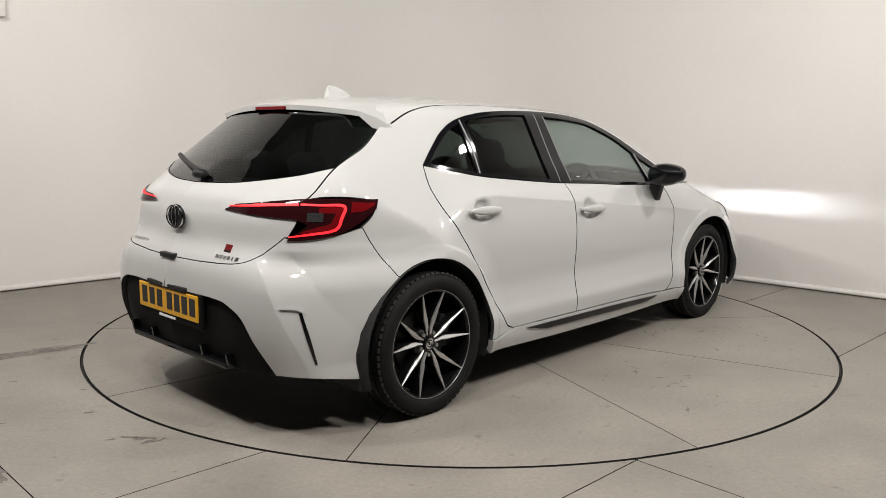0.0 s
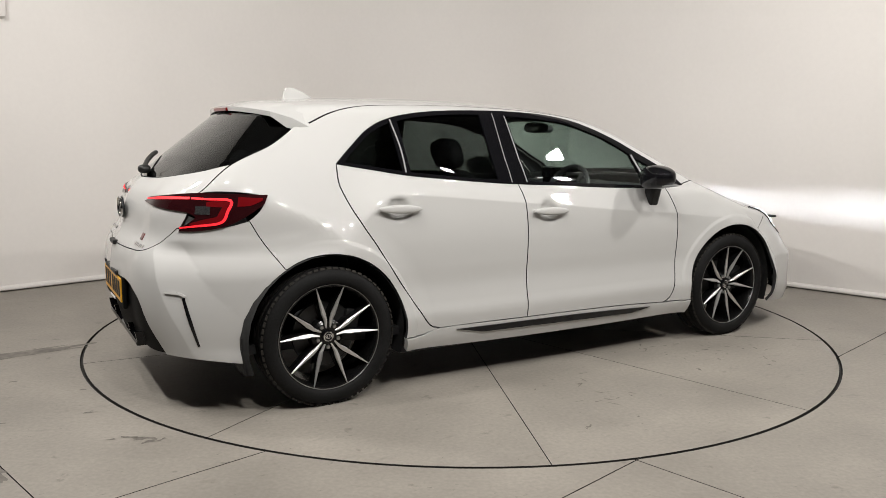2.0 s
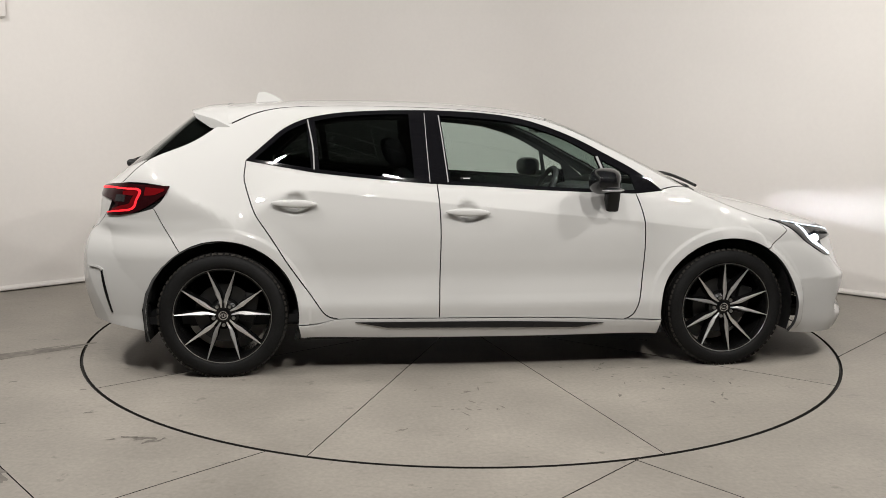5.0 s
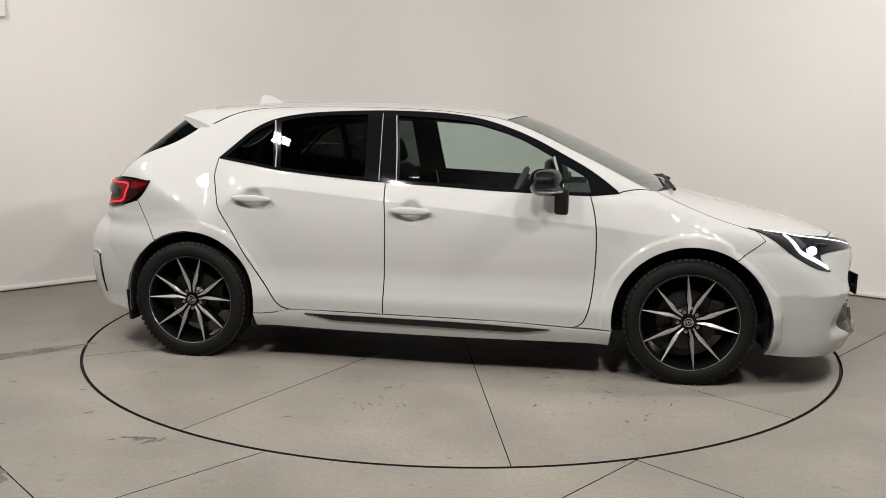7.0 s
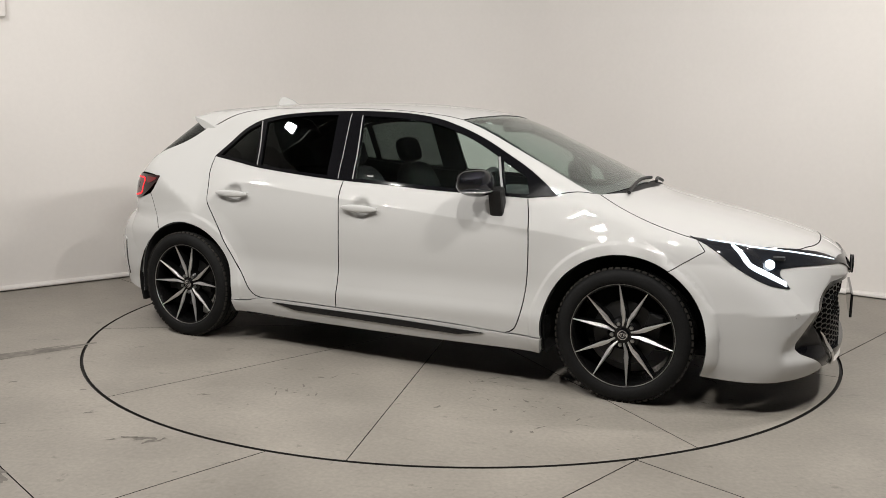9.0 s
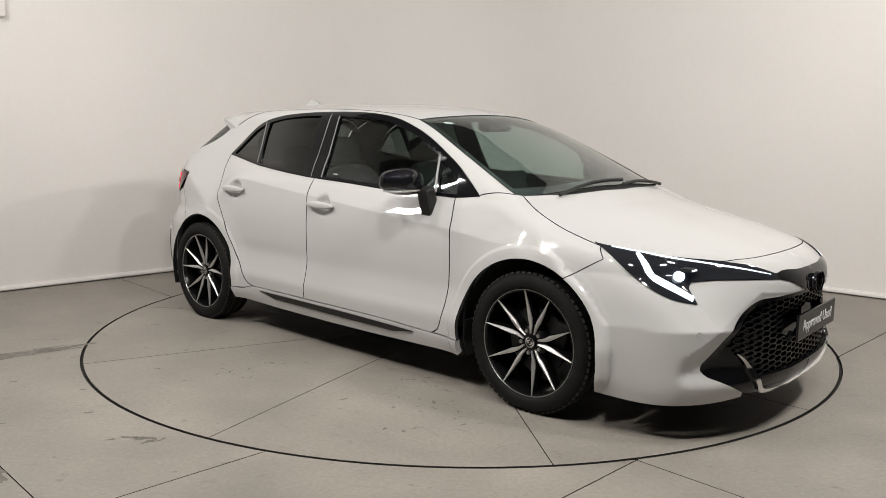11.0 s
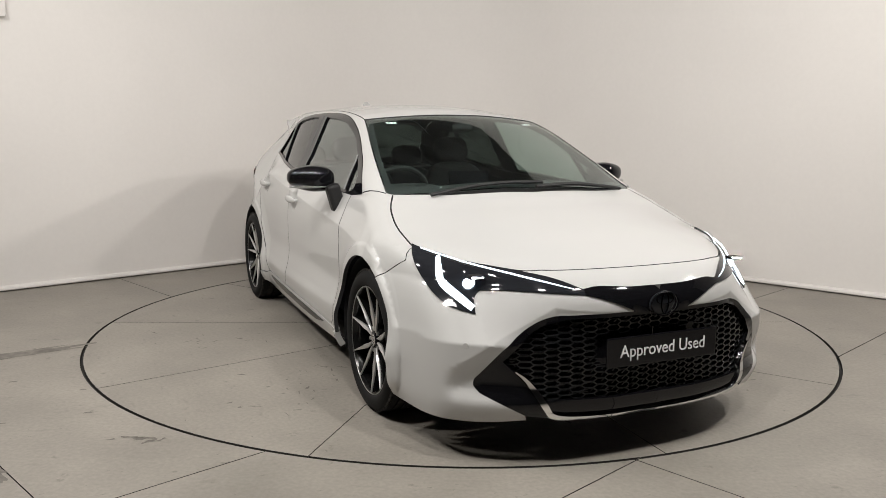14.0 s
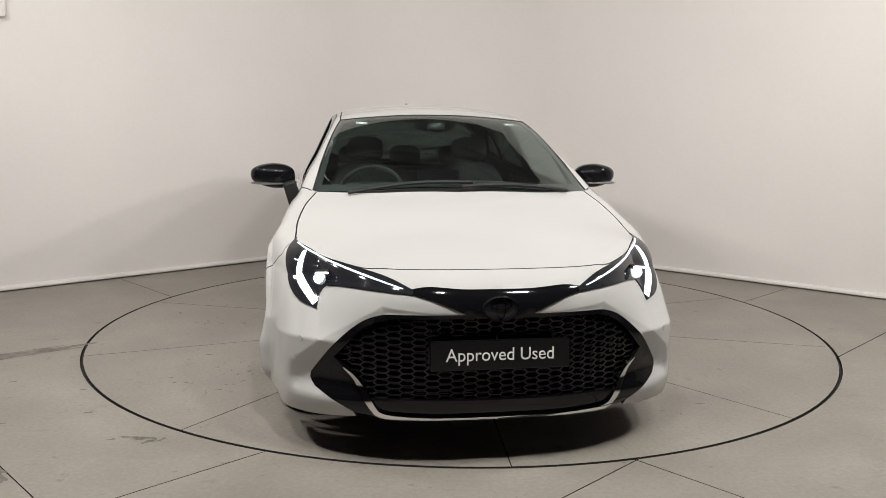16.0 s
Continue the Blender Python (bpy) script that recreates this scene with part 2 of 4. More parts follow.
# a small white housing high on the wall
bm = bmesh.new()
for c, r in (((0, 0, 0), (.055, .05, .11)),):
    made = box(bm, c, (r[0] * 2, r[1] * 2, r[2] * 2), .035)
bmesh.ops.transform(bm, matrix=pose(-3.435, .86, 2.165, 0, 0, 44), verts=bm.verts)
tagged(mesh_object("wall_sensor", smooth(bm, 50), M_WALL), "small rounded white housing fixed high on the wall", "sensor")


# worn marks on the floor
def patch(name, centre, size, turn, mat, label, z=.0012, n=36, rough=.25, parent=None, seed=1):
    """A thin skim with an uneven edge."""
    rnd = random.Random(seed)
    bm = bmesh.new()
    ring = []
    for k in range(n):
        a = 2 * math.pi * k / n
        r = 1 + rough * (rnd.random() - .5) * 2
        ring.append(bm.verts.new((size[0] * math.copysign(abs(math.cos(a)) ** .6, math.cos(a)) * r, size[1] * math.copysign(abs(math.sin(a)) ** .6, math.sin(a)) * r, 0)))
    bm.faces.new(ring)
    bmesh.ops.transform(bm, matrix=pose(centre[0], centre[1], z, 0, 0, turn), verts=bm.verts)
    ob = mesh_object(name, bm, mat, parent)
    return ob if parent else tagged(ob, label, "stain", kind="structure")


M_STAIN = vary(material("damp_concrete", (.150, .136, .118), .6), 30, .25, .2, scale2=6, amount2=.3)
M_SCUFF = vary(material("scuffed_concrete", (.15, .136, .118), .7), 60, .3, .2)
patch("floor_stain", (-2.67, -1.06), (.60, .066), 38, M_STAIN, "dark damp strip across the concrete", seed=2, rough=.2)
patch("floor_stain", (-1.755, -2.325), (.20, .055), -45, M_STAIN, "dark damp patch on the concrete", seed=3, rough=.2)
for k, (x, y, sx, sy, a) in enumerate(((-1.27, -2.03, .045, .012, 10), (-1.23, -2.06, .03, .014, 40), (-1.33, -2.02, .03, .008, 0), (-1.40, -2.05, .02, .006, 20), (-1.19, -2.04, .02, .007, 60),
                                       (-1.62, -1.75, .02, .007, 20), (-1.80, -1.45, .016, .006, 10), (-2.2, -1.35, .018, .006, 30), (-1.95, -1.9, .03, .006, 15))):
    patch("floor_chip", (x, y), (sx, sy), a, M_SCUFF, "small dark chip in the concrete", seed=10 + k, n=16, rough=.6)
rnd = random.Random(5)
for k in range(80):
    ang = radians(rnd.choice((-100, -58, -60, -20, 20)) + rnd.uniform(-10, 10))
    r = rnd.choice((1.2, 1.32, 1.58, 1.7, 1.9)) + rnd.uniform(-.09, .09)
    patch("scuff", (r * math.cos(ang), r * math.sin(ang)), (rnd.uniform(.006, .028), rnd.uniform(.002, .007)), rnd.uniform(0, 180), M_SCUFF, "", seed=50 + k, n=12, rough=.7, parent=turntable)


from mathutils.geometry import delaunay_2d_cdt

# ---- the car's outer skin as one smooth function (x ahead, y left, z up, zero between the axles) ----
def curve(*knots):
    """A smooth function through (a, b) knots, level outside them."""
    a, b = np.array(knots, float).T
    h, s = np.diff(a), np.diff(b) / np.diff(a)
    m = np.zeros(len(a))
    m[0], m[-1] = s[0], s[-1]
    m[1:-1] = (s[:-1] * h[1:] + s[1:] * h[:-1]) / (h[1:] + h[:-1])

    def f(v):
        v = np.clip(v, a[0], a[-1])
        i = np.clip(np.searchsorted(a, v) - 1, 0, len(a) - 2)
        u = (v - a[i]) / h[i]
        return (b[i] * (1 + 2 * u) * (1 - u) ** 2 + b[i + 1] * u * u * (3 - 2 * u)
                + h[i] * (m[i] * u * (1 - u) ** 2 - m[i + 1] * u * u * (1 - u)))
    return f


def smax(a, b, k):
    d = np.clip(k - np.abs(a - b), 0, None) / k
    return np.maximum(a, b) + d * d * k / 4


def smin(a, b, k):
    return -smax(-a, -b, k)


def step(a, b, v):
    u = np.clip((v - a) / (b - a), 0, 1)
    return u * u * (3 - 2 * u)


waist = curve((-2.2, .80), (-1.7, .825), (-1.3, .822), (-.9, .815), (-.4, .825), (.2, .835), (.8, .83), (1.3, .846), (1.7, .846), (2.3, .82))
upright = curve((.1, -.03), (.18, .0), (.25, .025), (.30, .031), (.36, .034), (.42, .020), (.50, .007), (.60, .010), (.72, .011), (.82, .004), (.90, -.006), (1.0, -.016), (1.1, -.03))
crease_at = curve((-2.0, .985), (-1.2, .972), (-.85, .942), (-.5, .908), (0, .862), (.56, .807), (.88, .778), (1.2, .745), (1.5, .76), (1.8, .79))
glass_at = curve((-2.0, .70), (-1.6, .735), (-1.4, .722), (-1.18, .710), (-.5, .745), (0, .758), (.5, .757), (1.0, .735), (1.2, .742), (1.45, .79))
belt_at = curve((-1.207, 1.089), (-.853, 1.031), (-.372, .986), (.055, .963), (.52, .938), (.822, .928), (.967, .942))
roof_mid = curve((-1.75, 1.325), (-1.5, 1.376), (-1.2, 1.407), (-.8, 1.421), (-.35, 1.42), (.05, 1.402), (.35, 1.368), (.6, 1.325), (.8, 1.28))
hood_mid = curve((.5, 1.0), (1.1, .985), (1.35, .93), (1.6, .872), (1.85, .812), (2.05, .752), (2.2, .69), (2.3, .62))
nose = curve((.08, 2.10), (.14, 2.19), (.20, 2.235), (.35, 2.25), (.5, 2.247), (.6, 2.252), (.66, 2.24), (.72, 2.2), (.8, 2.1))
nose_plan = curve((0, 0), (.25, .012), (.5, .07), (.65, .142), (.72, .197), (.8, .305), (.86, .5))
tail = curve((.12, 2.0), (.2, 2.06), (.32, 2.10), (.45, 2.125), (.6, 2.12), (.70, 2.10), (.76, 2.065), (.9, 2.035), (1.0, 1.985), (1.1, 1.90))
tail_plan = curve((0, 0), (.3, .03), (.5, .048), (.6, .09), (.7, .175), (.76, .28), (.82, .48), (.86, .68))


chamfer = curve((0, .006), (.3, .010), (.42, .024), (.55, .052), (.66, .078), (.8, .080))
corner_at = curve((.28, .735), (.40, .715), (.50, .685), (.60, .645), (.68, .595), (.74, .53))
HANDLE_BOWLS = [(-.085, .838), (-.955, .882)]


def skin(p):
    """Below zero inside the car's body."""
    x, y, z = p[..., 0], np.abs(p[..., 1]), p[..., 2]
    side = waist(x) + upright(z)
    for wx in (-1.32, 1.32):
        r = np.hypot(x - wx, z - .318)
        side = side + (.020 * (1 - step(.36, .54, r)) + .008 * (1 - step(.423, .445, r))) * step(.1, .25, z)
    lean = np.clip(z - crease_at(x), 0, None) * (1 - .55 * step(.3, 1.6, x))
    side = side - .48 * lean * lean / (lean + .003)
    for hx, hz in HANDLE_BOWLS:
        side = side - .028 * np.exp(-(((x - hx) / .05) ** 2 + ((z - hz) / .048) ** 2) ** 2)
    up = z - 1.0
    ledge = 1.1 * np.clip(belt_at(x) - .012 - z, 0, None) * step(-1.25, -.8, x) * step(1.35, 1.0, x)
    side = smin(side, glass_at(x) - (.35 + .45 * step(-.9, -1.75, x)) * up - .2 * up * np.abs(up) + ledge, .02)
    top = z - (hood_mid(x) - (.035 + .06 * step(.95, 1.6, x)) * np.clip(y / .76, 0, 1.3) ** 2.6)
    # flat chamfer round the grille, widening towards the bumper's corners
    out_of = np.maximum(z - .582, (y - .42) * .672 + (z - .575) * .7405)
    wide = chamfer(y)
    recess = .46 * np.clip(wide - out_of, 0, wide) * step(.24, .31, z) * step(.80, .74, y)
    front = x + recess - (nose(z) - nose_plan(y) - 1.0 * np.clip(z - .47, 0, .2) * np.clip(y / .65, 0, 1.0) ** 3)
    rear = -x - (tail(z) - tail_plan(y) * (.85 + .5 * step(.60, .8, z)) - .6 * np.clip(y - corner_at(z), 0, .10) * step(.78, .70, z) * step(.24, .32, z))
    roof = z - (roof_mid(x) - .055 * (y / .55) ** 2)
    screen = (z - (1.352 - .465 * (x - .45) - .03 * (x - .45) * (x - 1.25) - .19 * y * y)) * .9
    hatch = (z - (1.30 + .78 * (x + 1.60) - .30 * y * y)) * .8
    cabin = smax(smax(roof, screen, .05), hatch, .03)
    upper = smin(top, cabin, .03)
    return smax(smax(y - side, upper, .05), smax(front, rear, .02), .06)


def skin_normal(p):
    e = 2e-3
    g = np.stack([skin(p + d) - skin(p - d) for d in np.eye(3) * e], -1)
    return g / np.linalg.norm(g, axis=-1, keepdims=True)


def cast(p, d):
    """Points p pushed along d, from outside, to where they meet the skin."""
    p, d = np.atleast_2d(np.array(p, float)), np.array(d, float)
    d = d / np.linalg.norm(d)
    p = p - d * (p @ d)[:, None] - 2.6 * d
    ts = np.linspace(0, 4.2, 64)
    val = skin(p[:, None] + ts[None, :, None] * d)
    hit = np.argmax(val < 0, axis=1)
    hit = np.where((val < 0).any(1), hit, np.argmin(val, axis=1))
    lo, hi = ts[np.maximum(hit - 1, 0)], ts[hit]
    for _ in range(22):
        mid = (lo + hi) / 2
        inside = skin(p + mid[:, None] * d) < 0
        lo, hi = np.where(inside, lo, mid), np.where(inside, mid, hi)
    return p + hi[:, None] * d


# ---- car: panels laid on the skin ----
def spline(pts, step_len=.02):
    """A smooth dense line through the guide points."""
    p = np.array(pts, float)
    if len(p) == 2:
        n = max(2, int(np.linalg.norm(p[1] - p[0]) / step_len) + 1)
        return p[0] + (p[1] - p[0]) * np.linspace(0, 1, n)[:, None]
    q = np.vstack([2 * p[0] - p[1], p, 2 * p[-1] - p[-2]])
    out = []
    for i in range(1, len(q) - 2):
        n = max(2, int(np.linalg.norm(q[i + 1] - q[i]) / step_len))
        for u in np.linspace(0, 1, n, endpoint=False):
            out.append(.5 * (2 * q[i] + (q[i + 1] - q[i - 1]) * u + (2 * q[i - 1] - 5 * q[i] + 4 * q[i + 1] - q[i + 2]) * u * u
                             + (3 * q[i] - q[i - 1] - 3 * q[i + 1] + q[i + 2]) * u ** 3))
    out.append(p[-1])
    return np.array(out)


def on_side(*xz):
    l = spline(xz)
    return cast(np.stack([l[:, 0], 0 * l[:, 0], l[:, 1]], -1), (0, 1, 0))


def on_front(*yz):
    l = spline(yz)
    return cast(np.stack([0 * l[:, 0], l[:, 0], l[:, 1]], -1), (-1, 0, 0))


def on_rear(*yz):
    l = spline(yz)
    return cast(np.stack([0 * l[:, 0], l[:, 0], l[:, 1]], -1), (1, 0, 0))


def on_top(*xy):
    l = spline(xy)
    return cast(np.stack([l[:, 0], l[:, 1], 0 * l[:, 0]], -1), (0, 0, -1))


def guided(d, *xyz):
    return cast(spline(xyz), d)


def loop(*lines):
    """Lines joined end to end into one closed outline."""
    out = []
    for l in lines:
        for p in l:
            if not out or np.linalg.norm(p - out[-1]) > 2e-3:
                out.append(p)
    if np.linalg.norm(out[0] - out[-1]) < 2e-3:
        out.pop()
    return np.array(out)


def mirrored(l):
    return l[::-1] * np.array([1, -1, 1])


def ccw(q):
    x, y = q.T
    return q if np.sum(x * np.roll(y, -1) - np.roll(x, -1) * y) > 0 else q[::-1]


def inset(q, g):
    """A closed outline, anticlockwise, moved inwards by g."""
    e = np.roll(q, -1, 0) - q
    n = np.stack([-e[:, 1], e[:, 0]], -1)
    n /= np.linalg.norm(n, axis=1, keepdims=True) + 1e-12
    m = n + np.roll(n, 1, 0)
    m /= np.maximum(np.linalg.norm(m, axis=1, keepdims=True), .35)
    return q + m * g


def panel(name, outline, way, mats, parent, label="", holes=(), gap=.0030, lift=0.0, deep=.018, grid=.025, flip=False, both=False, folds=()):
    """A sheet of the skin within an outline, seen along way: outer face, turned-in rim and lining. flip: on the car's other side.
    both: one mesh with its mirror image. folds: lines along which the skin has a sharp edge."""
    d = np.array(way, float) / np.linalg.norm(way)
    u = np.cross(d, (0, 0, 1) if abs(d[2]) < .8 else (0, 1, 0))
    u /= np.linalg.norm(u)
    v = np.cross(u, d)
    to2 = lambda p: np.stack([p @ u, p @ v], -1)
    rims = [inset(ccw(to2(outline)), gap)] + [inset(ccw(to2(h)), -gap) for h in holes]
    lo, hi = rims[0].min(0), rims[0].max(0)
    gx, gy = np.meshgrid(np.arange(lo[0] + grid / 3, hi[0], grid), np.arange(lo[1] + grid / 3, hi[1], grid))
    inner = np.stack([gx.ravel(), gy.ravel()], -1)
    keep = np.ones(len(inner), bool)
    for r in rims:
        keep &= (np.linalg.norm(inner[:, None] - r[None], axis=-1).min(1) > grid * .4)
    ridges = []
    for l in folds:
        r = to2(l)
        r = np.stack([np.interp(np.arange(0, len(r) - 1, .35), np.arange(len(r)), r[:, k]) for k in (0, 1)], -1)
        n = np.gradient(r, axis=0) @ np.array([[0, 1], [-1, 0]])
        n /= np.linalg.norm(n, axis=1, keepdims=True) + 1e-12
        for off in (-.0045, 0, .0045):
            q = r + n * off
            q = q[np.min([np.linalg.norm(q[:, None] - e[None], axis=-1).min(1) for e in rims], axis=0) > .005]
            ridges.append(q)
            if len(q) and len(inner):
                keep &= np.linalg.norm(inner[:, None] - q[None], axis=-1).min(1) > grid * .4
    pts, loops = [], []
    for r in rims:
        loops.append(list(range(len(pts), len(pts) + len(r))))
        pts += [Vector(q) for q in r]
    pts += [Vector(q) for q in inner[keep]] + [Vector(q) for l in ridges for q in l]
    edges = [(l[i], l[(i + 1) % len(l)]) for l in loops for i in range(len(l))]
    verts, _, tris, *_ = delaunay_2d_cdt(pts, edges, [], 1, 1e-5)
    q = np.array([tuple(w) for w in verts])
    if holes:
        mid = np.array([q[list(t)].mean(0) for t in tris])
        out = np.zeros(len(mid), bool)
        for r in rims[1:]:
            x0, y0, x1, y1 = r[:, 0], r[:, 1], np.roll(r[:, 0], -1), np.roll(r[:, 1], -1)
            over = (y0[None] > mid[:, 1:]) != (y1[None] > mid[:, 1:])
            at_x = x0 + (mid[:, 1:] - y0) * (x1 - x0) / np.where(y1 == y0, 1e-9, y1 - y0)
            out |= (over & (mid[:, :1] < at_x)).sum(1) % 2 == 1
        tris = [t for t, o in zip(tris, out) if not o]
    place = cast(q[:, :1] * u + q[:, 1:] * v, d)
    normal = skin_normal(place)
    used = sorted({i for t in tris for i in t})
    at = {k: i for i, k in enumerate(used)}
    place, normal = place[used], normal[used]
    tris = [[at[i] for i in t] for t in tris]
    a, b, c = (place[[t[k] for t in tris]] for k in range(3))
    turn = np.einsum("ij,ij->i", np.cross(b - a, c - a), normal[[t[0] for t in tris]]) < 0
    tris = [t[::-1] if f else t for t, f in zip(tris, turn)]
    outer, inward = place + normal * lift, place + normal * (lift - deep)
    seam = np.zeros(len(place), bool)
    if both:
        seam = np.abs(place[:, 1]) < .006
        outer[seam, 1] = inward[seam, 1] = normal[seam, 1] = 0
    edges = {(t[i], t[(i + 1) % 3]) for t in tris for i in range(3)}
    border = sorted(e for e in edges if (e[1], e[0]) not in edges and not (seam[e[0]] and seam[e[1]]))
    n = len(place)
    co, no = np.vstack([outer, inward]), np.vstack([normal, -normal])
    faces = [tuple(t) for t in tris] + [(j, i, i + n, j + n) for i, j in border] + [tuple(i + n for i in t[::-1]) for t in tris]
    # rims of flush panels take the black slot: shade painted into the shut lines
    shaded_rim = int(lift <= 0 and not isinstance(mats, (list, tuple)))
    which = [0] * len(tris) + [shaded_rim] * len(border) + [1] * len(tris)
    if flip:
        co, no, faces = co * (1, -1, 1), no * (1, -1, 1), [f[::-1] for f in faces]
    if both:
        other = np.where(np.tile(seam, 2), np.arange(2 * n), np.arange(2 * n) + 2 * n)
        co, no = np.vstack([co, co * (1, -1, 1)]), np.vstack([no, no * (1, -1, 1)])
        faces, which = faces + [tuple(int(other[i]) for i in f[::-1]) for f in faces], which * 2
    keep = np.zeros(len(co), bool)
    keep[[i for f in faces for i in f]] = True
    back = np.cumsum(keep) - 1
    co, no, faces = co[keep], no[keep], [tuple(int(back[i]) for i in f) for f in faces]
    me = bpy.data.meshes.new(name)
    me.from_pydata(co.tolist(), [], faces)
    for m in mats if isinstance(mats, (list, tuple)) else (mats, M_INNER):
        me.materials.append(m)
    me.polygons.foreach_set("material_index", which)
    me.polygons.foreach_set("use_smooth", [True] * len(faces))
    me.normals_split_custom_set([tuple(no[i]) if len(f) == 3 else tuple(poly.normal) for poly, f in zip(me.polygons, faces) for i in f])
    ob = new(name, me)
    ob.parent = parent
    return tagged(ob, label)


def strip_of(pts, width, way, taper=None):
    """A closed outline on the skin, of that width, along guide points."""
    d = np.array(way, float) / np.linalg.norm(way)
    l = spline(pts, .012)
    t = np.gradient(l, axis=0)
    n = np.cross(t, d)
    n /= np.linalg.norm(n, axis=1, keepdims=True)
    w = np.interp(np.linspace(0, 1, len(l)), np.linspace(0, 1, len(taper)), taper)[:, None] if taper else 1.0
    return np.vstack([cast(l + n * width / 2 * w, way), cast((l - n * width / 2 * w)[::-1], way)])


def crisp(*pts):
    """Guide points for a line of straight runs with tight corners."""
    p = [Vector(q) for q in pts]
    out = [p[0]]
    for a, b in zip(p, p[1:]):
        out += [a.lerp(b, .13), a.lerp(b, .5), a.lerp(b, .87)]
    return [tuple(q) for q in out + [p[-1]]]


RIGHT = (0, 1, 0)
SHOULDER_LINE = on_side(*[(x, float(crease_at(x)) + .001) for x in np.linspace(-1.55, 1.6, 60)])
ARCH_LINES = [on_side(*[(wx + r * math.cos(radians(a)), .318 + r * math.sin(radians(a))) for a in range(-18, 200, 6)]) for wx in (-1.32, 1.32) for r in (.427, .441)]
CHAMFER_LINE = on_front(*[(-y, min(.582 + chamfer(y), .575 + (chamfer(y) - (y - .42) * .672) / .7405)) for y in np.linspace(0, .73, 40)])
CORNER_LINE = on_rear(*[(-float(corner_at(z)), z) for z in np.linspace(.31, .72, 24)])
car = tagged(new("car"), "pearl white five-door hatchback on black and silver wheels", "car")

BELT = [(-1.207, 1.089), (-1.02, 1.058), (-.853, 1.031), (-.626, 1.008), (-.372, .986), (-.236, .977), (.055, .963), (.291, .948), (.52, .938), (.69, .932), (.822, .928), (.967, .942)]
ARC = [(-1.207, 1.089), (-1.109, 1.176), (-1.018, 1.251), (-.904, 1.302), (-.741, 1.333), (-.55, 1.347), (-.36, 1.352), (-.175, 1.351), (.043, 1.340), (.233, 1.312), (.388, 1.266),
       (.537, 1.205), (.684, 1.128), (.8, 1.064), (.885, 1.007), (.967, .942)]
B_CUT = [(-.236, .977), (-.222, .76), (-.225, .52), (-.23, .292)]
R_CUT = [(-1.207, 1.089), (-1.214, 1.012), (-1.202, .955), (-1.154, .834), (-1.08, .72), (-.981, .563), (-.871, .404), (-.806, .315), (-.745, .293)]
F_CUT = [(.75, .268), (.80, .295), (.835, .39), (.854, .56), (.856, .73), (.845, .838), (.822, .928)]
SHUT = [(-1.522, .645), (-1.60, .76), (-1.65, .85)]


def arch(wx, a0, a1, r=.378, n=14):
    """The wheel arch's edge, from angle a0 to a1 (degrees, from the front, upwards)."""
    return [(wx + r * math.cos(radians(a0 + (a1 - a0) * k / n)), .318 + r * math.sin(radians(a0 + (a1 - a0) * k / n))) for k in range(n + 1)]


DIAG_F, DIAG_R, SHOULDER = (-1, .85, -.12), (1, .85, -.12), (0, .82, -.57)
LAMP_TOP = [(1.62, -.75, .77), (1.74, -.69, .75), (1.88, -.61, .735), (2.02, -.49, .722), (2.065, -.40, .725)]
SCREEN_TOP = [(.375, -.538), (.43, -.3), (.455, 0)]
SCREEN_SIDE = [(.375, -.538), (.76, -.625), (1.15, -.69)]
SCREEN_FOOT = [(1.15, -.69), (1.22, -.4), (1.255, 0)]
HOOD_SIDE = [(1.15, -.672, .955), (1.27, -.722, .895), (1.41, -.750, .838), (1.53, -.756, .80), (1.62, -.75, .77)]
HOOD_REAR = [(1.15, -.672), (1.255, -.4), (1.30, 0)]
ROOF_SIDE = [(.375, -.538), (0, -.525), (-.6, -.52), (-1.1, -.53), (-1.34, -.555)]
HATCH_SIDE = [(-1.34, -.555, 1.29), (-1.5, -.61, 1.18), (-1.69, -.645, 1.09), (-1.80, -.655, 1.0), (-1.836, -.64, .965)]
BOOT_EDGE = [(0, .700), (-.25, .699), (-.45, .711), (-.53, .737), (-.585, .79), (-.61, .82)]
LAMP_LOW = [(-1.89, -.61, .81), (-1.75, -.72, .825), (-1.65, -.757, .85)]


def both_sides(make):
    for flip in (False, True):
        make(flip)


